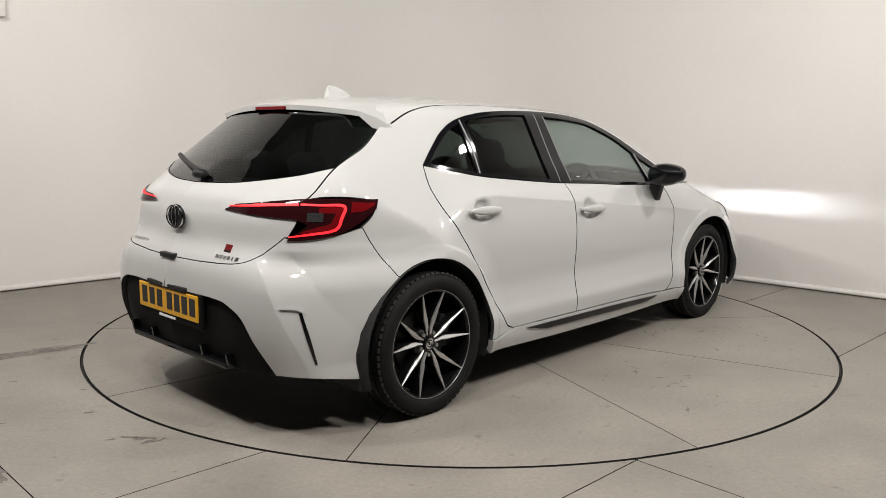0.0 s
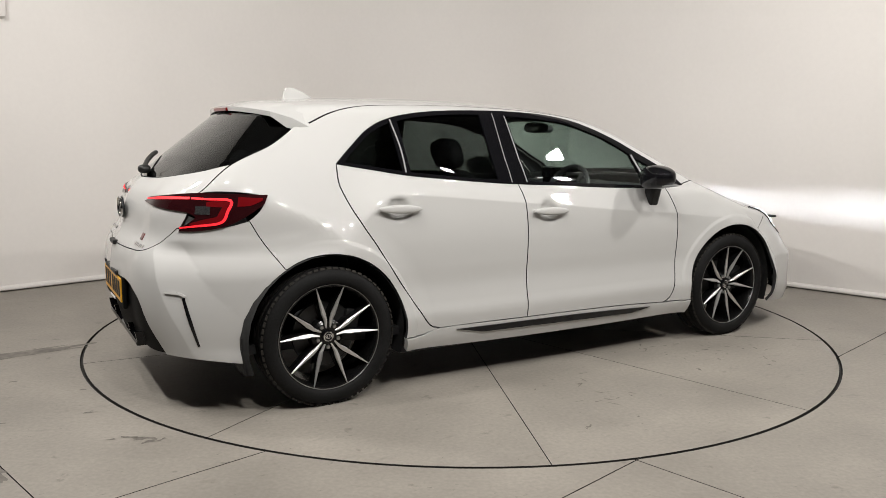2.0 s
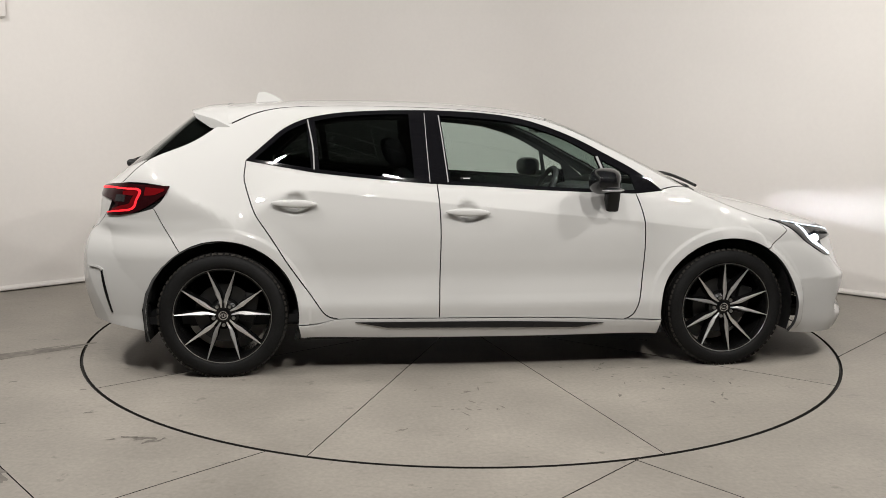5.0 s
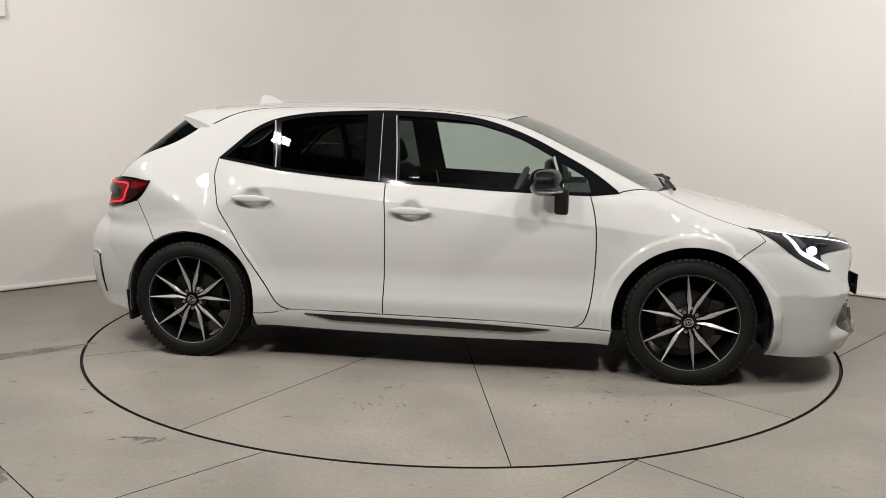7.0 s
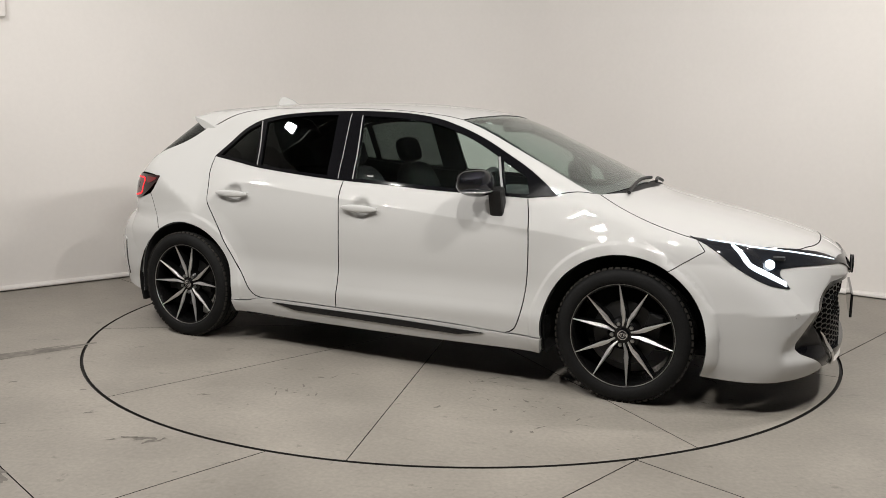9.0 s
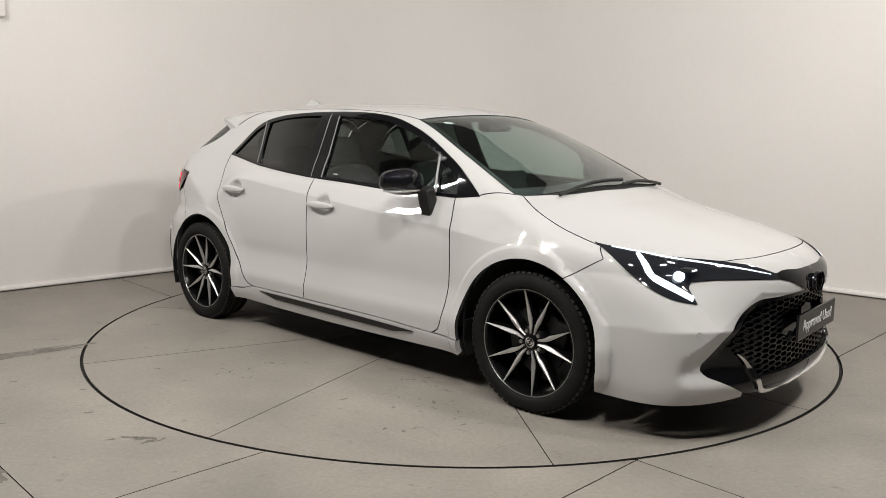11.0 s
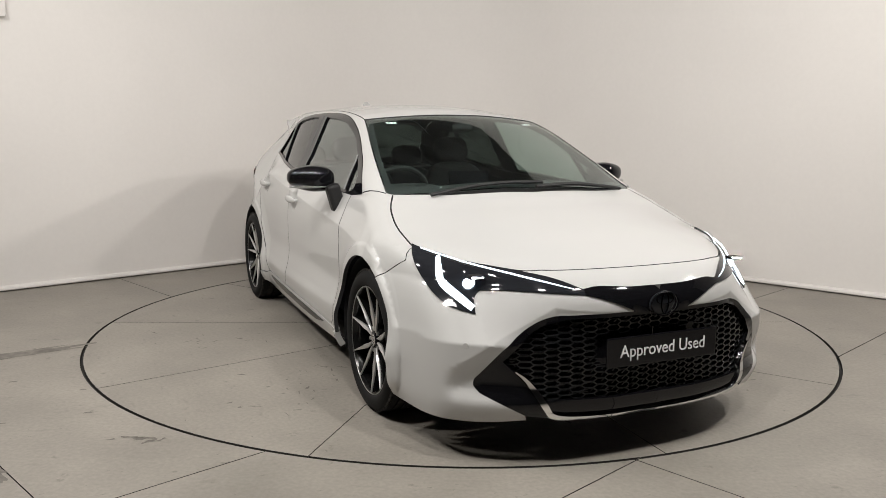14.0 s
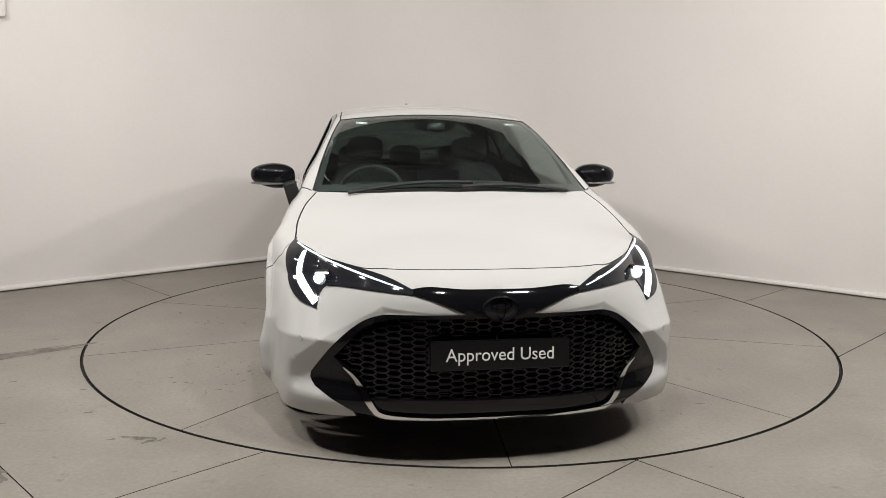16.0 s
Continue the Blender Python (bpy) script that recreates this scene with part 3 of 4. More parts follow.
def side_panels(flip):
    # front door with glass, quarter light and frame
    door = panel("front_door", loop(on_side(*B_CUT), on_side((-.23, .292), (.136, .290), (.427, .284), (.75, .268)), on_side(*F_CUT), on_side(*BELT[5:11][::-1])), RIGHT, M_PAINT, car, grid=.016, flip=flip, folds=(SHOULDER_LINE, *ARCH_LINES))
    panel("window_pane", loop(on_side((-.205, 1.325), (0, 1.313), (.2, 1.29), (.388, 1.235), (.50, 1.188), (.62, 1.122)), on_side((.62, 1.122), (.675, .948)),
          on_side((.675, .948), (.52, .954), (.29, .965), (.055, .979), (-.165, .99)), on_side((-.165, .99), (-.205, 1.325))), RIGHT, (M_GLASS, M_GLASS), door, "clear door glass", gap=-.004, lift=-.009, deep=.004, flip=flip).visible_shadow = False
    panel("quarter_light", loop(on_side((.655, 1.10), (.72, 1.065), (.80, 1.02)), on_side((.80, 1.02), (.825, .945)), on_side((.825, .945), (.705, .945)), on_side((.705, .945), (.655, 1.10))),
          RIGHT, (M_GLASS, M_GLASS), door, "small clear quarter light", gap=-.004, lift=-.009, deep=.004, flip=flip).visible_shadow = False
    rear = panel("rear_door", loop(on_side(*R_CUT), on_side((-.745, .293), (-.473, .294), (-.23, .292)), on_side(*B_CUT[::-1]), on_side(*BELT[:6][::-1])), RIGHT, M_PAINT, car, grid=.016, flip=flip, folds=(SHOULDER_LINE, *ARCH_LINES))
    g_rear = loop(on_side((-.86, 1.290), (-.74, 1.312), (-.55, 1.327), (-.375, 1.33)), on_side((-.375, 1.33), (-.352, 1.003)), on_side((-.352, 1.003), (-.5, 1.012), (-.626, 1.024), (-.835, 1.046)), on_side((-.835, 1.046), (-.86, 1.290)))
    panel("window_pane", g_rear, RIGHT, (M_TINT, M_TINT), rear, "dark privacy door glass", gap=-.004, lift=-.009, deep=.004, flip=flip).visible_shadow = False
    g_q = loop(on_side((-1.165, 1.096), (-1.09, 1.163), (-1.0, 1.236), (-.905, 1.28)), on_side((-.905, 1.28), (-.878, 1.052)), on_side((-.878, 1.052), (-1.02, 1.074), (-1.165, 1.096)))
    panel("quarter_pane", g_q, RIGHT, (M_TINT, M_TINT), rear, "dark privacy quarter glass", gap=-.004, lift=-.009, deep=.004, flip=flip).visible_shadow = False
    g_front = loop(on_side((-.205, 1.325), (0, 1.313), (.2, 1.29), (.388, 1.235), (.50, 1.188), (.62, 1.122)), on_side((.62, 1.122), (.675, .948)),
                   on_side((.675, .948), (.52, .954), (.29, .965), (.055, .979), (-.165, .99)), on_side((-.165, .99), (-.205, 1.325)))
    g_small = loop(on_side((.655, 1.10), (.72, 1.065), (.80, 1.02)), on_side((.80, 1.02), (.825, .945)), on_side((.825, .945), (.705, .945)), on_side((.705, .945), (.655, 1.10)))
    panel("window_frame", loop(on_side(*ARC), on_side(*BELT[::-1])), RIGHT, M_BLACK, car, "gloss black window surround and pillars", holes=(g_front, g_small, g_rear, g_q), gap=.001, lift=.001, flip=flip)
    panel("divider", strip_of([(-.898, -.59, 1.297), (-.87, -.66, 1.16), (-.862, -.70, 1.045)], .007, RIGHT), RIGHT, M_EDGE, rear, "grey window divider bar", gap=0, lift=.004, deep=.008, flip=flip)
    panel("divider", strip_of([(.632, -.66, 1.118), (.66, -.70, 1.03), (.690, -.72, .945)], .012, RIGHT), RIGHT, M_EDGE, door, "grey window divider bar", gap=0, lift=.004, deep=.008, flip=flip)
    panel("pillar_edge", strip_of([(-.215, -.62, 1.327), (-.195, -.68, 1.16), (-.178, -.74, .985)], .006, RIGHT), RIGHT, M_EDGE, door, "thin grey edge of the pillar cover", gap=0, lift=.003, deep=.006, flip=flip)
    panel("pillar_edge", strip_of([(-.290, -.62, 1.337), (-.282, -.68, 1.16), (-.272, -.74, .985)], .004, RIGHT), RIGHT, M_EDGE, rear, "thin grey edge of the pillar cover", gap=0, lift=.003, deep=.006, flip=flip)
    # front wing
    panel("front_wing", loop(on_side(*F_CUT[::-1]), on_side((.75, .268), (.85, .268), (.945, .268)), on_side(*arch(1.32, 188, 58)), on_side((1.52, .638), (1.66, .728)),
          guided(SHOULDER, (1.66, -.80, .728), (1.63, -.77, .76), (1.62, -.75, .77)), guided(SHOULDER, *HOOD_SIDE[::-1]), on_top((1.15, -.672), (1.15, -.69)), guided(SHOULDER, (1.15, -.69, .96), (1.06, -.72, .955), (.967, -.745, .942)),
          on_side(*BELT[:9:-1])), SHOULDER, M_PAINT, car, flip=flip, folds=(SHOULDER_LINE, *ARCH_LINES))
    # pillar, roof rail and rear quarter in one pressing
    panel("body_side", loop(on_side(*ARC[::-1]), on_side(*R_CUT), on_side((-.745, .293), (-.85, .27), (-.945, .268)), on_side(*arch(-1.32, -8, 121)), on_side(*SHUT), guided(DIAG_R, (-1.65, -.757, .85), (-1.60, -.77, .90), (-1.57, -.765, .955)),
          guided(SHOULDER, (-1.57, -.765, .955), (-1.70, -.71, .962), (-1.836, -.64, .965)), guided(SHOULDER, *HATCH_SIDE[::-1]), on_top(*ROOF_SIDE[::-1]), on_top(*SCREEN_SIDE),
          guided(SHOULDER, (1.15, -.69, .96), (1.06, -.72, .955), (.967, -.745, .942))), SHOULDER, M_PAINT, car, flip=flip, folds=(SHOULDER_LINE, *ARCH_LINES))
    # sill
    sill = panel("side_skirt", loop(on_side((-.945, .268), (-.85, .27), (-.745, .293), (-.473, .294), (-.23, .292), (.136, .290), (.427, .284), (.75, .268), (.945, .268)), on_side((.945, .268), (.935, .19)),
                 on_side((.935, .19), (.4, .186), (-.4, .188), (-.935, .20)), on_side((-.935, .20), (-.945, .268))), RIGHT, M_PAINT, car, lift=.006, deep=.03, flip=flip)
    panel("skirt_insert", loop(on_side((-.66, .278), (-.2, .276), (.2, .272), (.64, .256)), on_side((.64, .256), (.50, .236)), on_side((.50, .236), (0, .243), (-.5, .249)), on_side((-.5, .249), (-.66, .278))), RIGHT, M_BLACK, sill,
          "gloss black insert", gap=0, lift=.012, deep=.01, flip=flip)


both_sides(side_panels)

bonnet = panel("bonnet", loop(guided(SHOULDER, *HOOD_SIDE), guided((0, .3, -1), *LAMP_TOP), on_front((-.40, .7265), (-.2, .7275), (0, .7275)), mirrored(on_front((-.40, .7265), (-.2, .7275), (0, .7275))), mirrored(guided((0, .3, -1), *LAMP_TOP)),
               mirrored(guided(SHOULDER, *HOOD_SIDE)), mirrored(on_top(*HOOD_REAR[::-1])), on_top(*HOOD_REAR[::-1])), (-.15, 0, -1), M_PAINT, car)
screen_half = [on_top(*SCREEN_TOP[::-1]), on_top(*SCREEN_SIDE), on_top(*SCREEN_FOOT)]
pane = panel("windscreen", loop(*screen_half, *[mirrored(l) for l in screen_half[::-1]]), (-.45, 0, -1), (M_SCREEN, M_SCREEN), car, "green-tinted laminated windscreen", gap=.003, lift=-.003, deep=.005)
pane.visible_shadow = False
clear_half = [on_top((.485, 0), (.462, -.29), (.415, -.505)), on_top((.415, -.505), (.77, -.592), (1.08, -.640)), on_top((1.08, -.640), (1.155, -.4), (1.185, 0))]
panel("screen_border", loop(*screen_half, *[mirrored(l) for l in screen_half[::-1]]), (-.45, 0, -1), (M_INNER, M_INNER), car, "black printed edge of the windscreen", holes=(loop(*clear_half, *[mirrored(l) for l in clear_half[::-1]]),), gap=.004, lift=-.0095, deep=.001)
cowl_half = [on_top(*SCREEN_FOOT[::-1]), on_top((1.15, -.69), (1.15, -.672)), on_top(*HOOD_REAR)]
panel("cowl", loop(*cowl_half, *[mirrored(l) for l in cowl_half[::-1]]), (-.3, 0, -1), M_PLASTIC, car, "black scuttle panel", lift=-.012, gap=-.004)
roof_half = [on_top(*SCREEN_TOP[::-1]), on_top(*ROOF_SIDE), on_top((-1.34, -.555), (-1.42, -.3), (-1.44, 0))]
panel("roof", loop(*roof_half, *[mirrored(l) for l in roof_half[::-1]]), (0, 0, -1), M_PAINT, car)
GLASS_FOOT = [(-.645, 1.09), (-.52, 1.055), (-.26, 1.022), (0, 1.014)]
hatch_top = on_top((-1.44, 0), (-1.42, -.3), (-1.34, -.555))
rear_half = [hatch_top, guided(SHOULDER, *HATCH_SIDE[:3]), on_rear(*GLASS_FOOT)]
rear_pane = panel("rear_window", loop(*rear_half, *[mirrored(l) for l in rear_half[::-1]]), (1, 0, -.9), (M_TINT, M_TINT), car, "dark privacy rear window", gap=.003, lift=-.003, deep=.005)
rear_pane.visible_shadow = False
gate_half = [on_rear(*GLASS_FOOT[::-1]), guided((1, .5, -.3), *HATCH_SIDE[2:]), guided((1, .6, -.1), (-1.836, -.64, .965), (-1.875, -.64, .88), (-1.89, -.61, .82)), on_rear(*BOOT_EDGE[::-1])]
tailgate = panel("tailgate", loop(*gate_half, *[mirrored(l) for l in gate_half[::-1]]), (1, 0, -.15), M_PAINT, car)

# front bumper in two halves that meet at the middle
grille_half = loop(on_front((0, .582), (-.2, .582), (-.40, .576)), on_front((-.40, .576), (-.45, .566), (-.51, .535), (-.60, .455), (-.685, .335)), on_front((-.685, .335), (-.688, .31), (-.672, .285)),
                   on_front((-.672, .285), (-.53, .208)), on_front((-.53, .208), (-.474, .196), (-.25, .196), (0, .198)))
nose_half = loop(on_front((0, .7275), (-.2, .7275), (-.40, .7265)), guided((0, .3, -1), *LAMP_TOP[::-1]), guided(SHOULDER, (1.62, -.75, .77), (1.63, -.77, .76), (1.66, -.80, .728)), on_side((1.66, .728), (1.52, .638)),
                 on_side(*arch(1.32, 58, -21)), on_side((1.673, .183), (1.76, .172), (1.86, .165)), guided((-1, .6, 0), (1.86, -.80, .165), (2.04, -.67, .17), (2.15, -.52, .185)),
                 grille_half[::-1][np.argmin(np.linalg.norm(grille_half[::-1] - grille_half[np.argmin(np.abs(grille_half[:, 1] + .53) + (grille_half[:, 2] > .3))], axis=1)):])
panel("front_bumper", nose_half, DIAG_F, M_PAINT, car, gap=.001, grid=.015, both=True, folds=(CHAMFER_LINE, *ARCH_LINES[2:]))
rear_bumper = panel("rear_bumper", loop(on_rear(*BOOT_EDGE), guided(DIAG_R, *LAMP_LOW), on_side(*SHUT[::-1]), on_side(*arch(-1.32, 121, 192)), guided(DIAG_R, (-1.69, -.79, .238), (-1.85, -.72, .262), (-1.969, -.64, .278)),
      on_rear((-.64, .278), (-.585, .40), (-.53, .505), (-.45, .552), (-.377, .563), (-.2, .566), (0, .566))), DIAG_R, M_PAINT, car, gap=.001, grid=.018, both=True, folds=(CORNER_LINE, *ARCH_LINES[:2]))


def lump(bm, c, s, power=2.6, n=18, shape=None):
    """A rounded lump (superellipsoid) about c, with half sizes s; shape may bend each point of the unit lump."""
    rows = []
    for i in range(n + 1):
        a = -math.pi / 2 + math.pi * i / n
        row = []
        for j in range(2 * n):
            b = 2 * math.pi * j / (2 * n)
            f = lambda v: math.copysign(abs(v) ** (2 / power), v)
            q = Vector((f(math.cos(a)) * f(math.cos(b)), f(math.cos(a)) * f(math.sin(b)), f(math.sin(a))))
            if shape:
                q = Vector(shape(q))
            row.append(bm.verts.new((c[0] + q.x * s[0], c[1] + q.y * s[1], c[2] + q.z * s[2])))
        rows.append(row)
    for a, b in zip(rows, rows[1:]):
        for j in range(2 * n):
            k = (j + 1) % (2 * n)
            bm.faces.new((a[j], a[k], b[k], b[j]))
    bmesh.ops.remove_doubles(bm, verts=[v for r in (rows[0], rows[-1]) for v in r], dist=1e-5)
    for f in bm.faces:
        f.smooth = True
    return bm


# ---- wheels ----
def make_wheel(phase):
    """A wheel that faces -y, about its own centre."""
    wheel = new("wheel")
    prof = [(.240, -.085), (.246, -.098), (.258, -.106), (.277, -.109), (.298, -.102), (.311, -.088), (.317, -.066), (.318, -.052), (.312, -.051), (.312, -.043), (.318, -.042),
            (.318, -.008), (.311, -.007), (.311, .003), (.318, .004), (.318, .04), (.312, .041), (.312, .05), (.318, .051), (.315, .075), (.305, .092), (.28, .1), (.24, .09)]
    tyre = part("tyre", smooth(turned(prof, 72), 32), M_TYRE, wheel, "black low-profile tyre")
    bm = bmesh.new()
    for k in range(64):
        m = Matrix.Rotation(2 * math.pi * k / 64, 4, "Y") @ Matrix.Translation((.3085, -.075, 0)) @ Matrix.Rotation(.42, 4, "Z")
        box(bm, (0, 0, 0), (.010, .034, .021), 0, m)
        for across, lean in ((-.025, .3), (.022, -.3)):
            box(bm, (0, 0, 0), (.006, .030, .024), 0, Matrix.Rotation(2 * math.pi * (k + .4 * (across > 0)) / 64, 4, "Y") @ Matrix.Translation((.3158, across, 0)) @ Matrix.Rotation(lean, 4, "X"))
    tagged(part("tread_block", bm, M_TREAD, tyre, "dusty tread blocks"), kind="stuff")
    # rim: barrel, lip, spokes
    rim = part("rim", smooth(turned([(.242, -.088), (.2415, -.094), (.233, -.094), (.228, -.084), (.223, -.05), (.217, .09), (.223, .09), (.233, -.04)], 72), 30), M_RIM, wheel, "gloss black alloy rim")
    part("lip", smooth(turned([(.2425, -.0935), (.242, -.0958), (.2398, -.0958), (.2385, -.0935)], 72, True), 30), M_SATIN, rim, "bright machined lip")
    bm = smooth(turned([(.0, -.060), (.06, -.062), (.075, -.05), (.08, -.02), (.08, .02), (0, .02)], 40), 30)
    part("hub", bm, M_RIM, rim)
    bm = smooth(turned([(.0, -.0725), (.022, -.0725), (.028, -.070), (.029, -.058)], 28), 30)
    cap = part("hub_cap", bm, M_BLACK, rim)
    bm = turned([(.018, -.0735), (.021, -.0745), (.024, -.0735)], 28)
    part("emblem_ring", bm, M_CHROME, cap)
    for a in range(2):
        bm = turned([(.006 + .005 * a, -.0735), (.0085 + .005 * a, -.0745), (.011 + .005 * a, -.0735)], 20)
        bmesh.ops.scale(bm, vec=(1.0, 1, .7) if a else (.7, 1, 1.2), verts=bm.verts)
        part("emblem_ring", bm, M_CHROME, cap)
    for p in range(5):
        for s in (-1, 1):
            a = radians(phase + 72 * p + s * 16.0)
            m = Matrix.Rotation(-a, 4, "Y")
            lean = -s * .012
            plan = [(.040, -.003), (.078, -.0075), (.108, -.0105), (.16, -.0068), (.236, -.0016), (.236, .0016), (.16, .0068), (.108, .0105), (.078, .0075), (.040, .003)]
            n = len(plan)
            at = lambda x, z, y, grow=1.0: (x, y - .026 * (x / .222) ** 2 + .004, z * grow + lean * (1 - x / .222) * step(.03, .075, x))
            # two facets that meet in a ridge along the blade
            bm = bmesh.new()
            edge = [bm.verts.new(at(x, z, -.072)) for x, z in plan]
            ridge = [bm.verts.new(at(x, s * .4 * abs(z), -.072 - .75 * abs(z))) for x, z in plan[:5]]
            skirt = [bm.verts.new(at(x, z, -.066, 1.05)) for x, z in plan]
            for i in range(4):
                bm.faces.new((edge[i], edge[i + 1], ridge[i + 1], ridge[i]))
                bm.faces.new((ridge[i], ridge[i + 1], edge[n - 2 - i], edge[n - 1 - i]))
            for i in range(n):
                bm.faces.new((edge[i], skirt[i], skirt[(i + 1) % n], edge[(i + 1) % n]))
            bmesh.ops.transform(bm, matrix=m, verts=bm.verts)
            bmesh.ops.recalc_face_normals(bm, faces=bm.faces)
            part("spoke_face", bm, M_ALLOY, rim, "bright machined spoke face")
            bm = bmesh.new()
            rings = []
            for y, grow in ((-.0655, 1.12), (-.05, 1.5), (-.01, 1.3)):
                rings.append([bm.verts.new(at(x, z, y, grow)) for x, z in plan])
            for a2, b2 in zip(rings, rings[1:]):
                for i in range(n):
                    bm.faces.new((a2[i], b2[i], b2[(i + 1) % n], a2[(i + 1) % n]))
            bm.faces.new(rings[0]), bm.faces.new(rings[-1][::-1])
            bmesh.ops.transform(bm, matrix=m, verts=bm.verts)
            bmesh.ops.recalc_face_normals(bm, faces=bm.faces)
            part("spoke", bm, M_RIM, rim)
        a = radians(phase + 72 * p + 36)
        bm = turned([(0, -.071), (.008, -.071), (.0095, -.066), (.0095, -.055)], 12)
        bmesh.ops.translate(bm, vec=(.052 * math.cos(a), 0, .052 * math.sin(a)), verts=bm.verts)
        part("wheel_nut", bm, M_SATIN, rim)
    part("brake_disc", smooth(turned([(.06, -.012), (.15, -.012), (.152, -.008), (.152, .008), (.06, .008)], 48), 30), M_DISC, wheel, "grey steel brake disc")
    bm = bmesh.new()
    box(bm, (.125, -.012, .03), (.075, .05, .15), .012, Matrix.Rotation(.25, 4, "Y"))
    part("brake_caliper", bm, M_PLASTIC, wheel)
    return wheel


WHEEL_Y = -.752
for wx, phase in ((1.32, 6), (-1.32, 17.6)):
    w = make_wheel(phase)
    w.parent = car
    w.matrix_basis = pose(wx, WHEEL_Y, .318)
    copy_thing(w, pose(wx, -WHEEL_Y, .318, 0, 0, 180))
    # wheel-house lining, both sides
    for s in (-1, 1):
        bm = bmesh.new()
        arc_n = 18
        cols = []
        for k in range(arc_n + 1):
            a = radians(-20 + 220 * k / arc_n)
            cols.append([bm.verts.new((wx + r * math.cos(a), s * y, .318 + r * math.sin(a))) for r, y in ((.374, .845), (.40, .80), (.40, .50), (.06, .50))])
        for a, b in zip(cols, cols[1:]):
            for i in range(3):
                bm.faces.new((a[i], a[i + 1], b[i + 1], b[i]))
        smooth(bm, 50)
        part("wheel_house", bm, M_UNDER, car, "matt black wheel-house lining")

# mud flaps
for mx, tilt in ((.925, 4), (-1.705, -4)):
    for s in (-1, 1):
        bm = bmesh.new()
        box(bm, (mx, s * .755, .27), (.014, .12, .17), .005, Matrix.Rotation(radians(tilt), 4, "Y"))
        part("mud_flap", bm, M_PLASTIC, car)

# underbody
bm = bmesh.new()
box(bm, (0, 0, .215), (1.86, 1.56, .10), .03)
box(bm, (1.32, 0, .25), (.84, 1.0, .16), .03)
box(bm, (1.82, 0, .235), (.40, 1.16, .08), .03)
box(bm, (-1.32, 0, .26), (.84, 1.0, .16), .03)
box(bm, (-1.80, 0, .32), (.36, 1.0, .08), .03)
part("underbody", bm, M_UNDER, car, "matt black underbody tray")
bm = bmesh.new()
box(bm, (1.45, 0, .60), (.8, 1.0, .3), .05)
part("engine_bay", bm, M_UNDER, car)
bm = bmesh.new()
box(bm, (-1.80, 0, .60), (.30, 1.06, .36), .05)
part("boot_floor", bm, M_UNDER, car)

# ---- lamps ----
TAIL = loop(guided((1, .5, 0), (-1.994, -.30, .915), (-1.974, -.37, .94)), guided((1, .7, 0), (-1.974, -.37, .94), (-1.836, -.63, .968), (-1.72, -.72, .968), (-1.57, -.765, .961)),
            guided((1, 1, 0), (-1.57, -.765, .961), (-1.578, -.767, .925)), guided((1, 1, 0), (-1.578, -.767, .925), (-1.66, -.757, .872), (-1.744, -.726, .83), (-1.83, -.67, .812), (-1.906, -.609, .808)),
            guided((1, 1, 0), (-1.906, -.609, .808), (-1.842, -.662, .868)), guided((1, 1, 0), (-1.842, -.662, .868), (-1.868, -.635, .888), (-1.93, -.54, .898), (-1.994, -.30, .915)))
for flip in (False, True):
    lamp = panel("tail_light", TAIL, (1, .85, 0), (M_TAIL, M_INNER), car, "smoked tail light with glowing red edge", gap=0, lift=.007, deep=.03, grid=.025, flip=flip)
    panel("light_strip", strip_of([(-1.980, -.325, .929), (-1.935, -.50, .942), (-1.854, -.624, .947)], .010, (1, .85, 0), (.4, 1, .9)), (1, .85, 0), M_REDGLOW, lamp, "glowing red light strip", gap=0, lift=.009, deep=.004, grid=.02, flip=flip)
    panel("inner_lens", strip_of(crisp((-1.80, -.68, .925), (-1.722, -.73, .928), (-1.762, -.722, .858), (-1.86, -.645, .836)), .030, (1, .85, 0), (.5, 1, 1.2, 1, .4)), (1, .85, 0), M_RED, lamp, "dark red lens", gap=0, lift=.0078, deep=.004, grid=.02, flip=flip)
    panel("light_strip", strip_of(crisp((-1.848, -.630, .947), (-1.708, -.735, .944), (-1.750, -.727, .846), (-1.898, -.614, .823)), .009,
          (1, .85, 0), (.8, .9, 1.2, 1.2, 1, .6)), (1, .85, 0), M_REDGLOW, lamp, "glowing red light strip", gap=0, lift=.009, deep=.004, grid=.02, flip=flip)
    panel("reflector", strip_of([(-1.842, -.658, .900), (-1.792, -.695, .898)], .034, (1, .85, 0)), (1, .85, 0), M_REFLEX, lamp, "grey clear reflector", gap=0, lift=.0085, deep=.003, grid=.02, flip=flip)
    panel("outer_lens", strip_of([(-1.69, -.742, .935), (-1.64, -.757, .935), (-1.59, -.767, .944)], .034, (1, .85, 0), (1.2, 1, .3)), (1, .85, 0), M_RED, lamp, "dark red lens", gap=0, lift=.0085, deep=.003, grid=.02, flip=flip)

HEAD = loop(guided(SHOULDER, (1.60, -.758, .785), (1.66, -.735, .772), (1.74, -.69, .752), (1.88, -.61, .733), (2.02, -.49, .718)), guided((-1, .5, -.6), (2.02, -.49, .718), (2.11, -.40, .702), (2.19, -.312, .668)), guided((-1, .3, 0), (2.19, -.312, .668), (2.20, -.312, .650)),
            guided((-1, .4, 0), (2.20, -.312, .650), (2.13, -.44, .655), (2.03, -.55, .655), (1.955, -.62, .648)), guided((-1, .6, 0), (1.955, -.62, .648), (1.95, -.64, .62), (1.995, -.655, .567)),
            guided((-1, .8, 0), (1.995, -.655, .567), (1.89, -.713, .591), (1.785, -.738, .640), (1.69, -.748, .705), (1.60, -.758, .785)))
HW = (-1, .9, -.35)
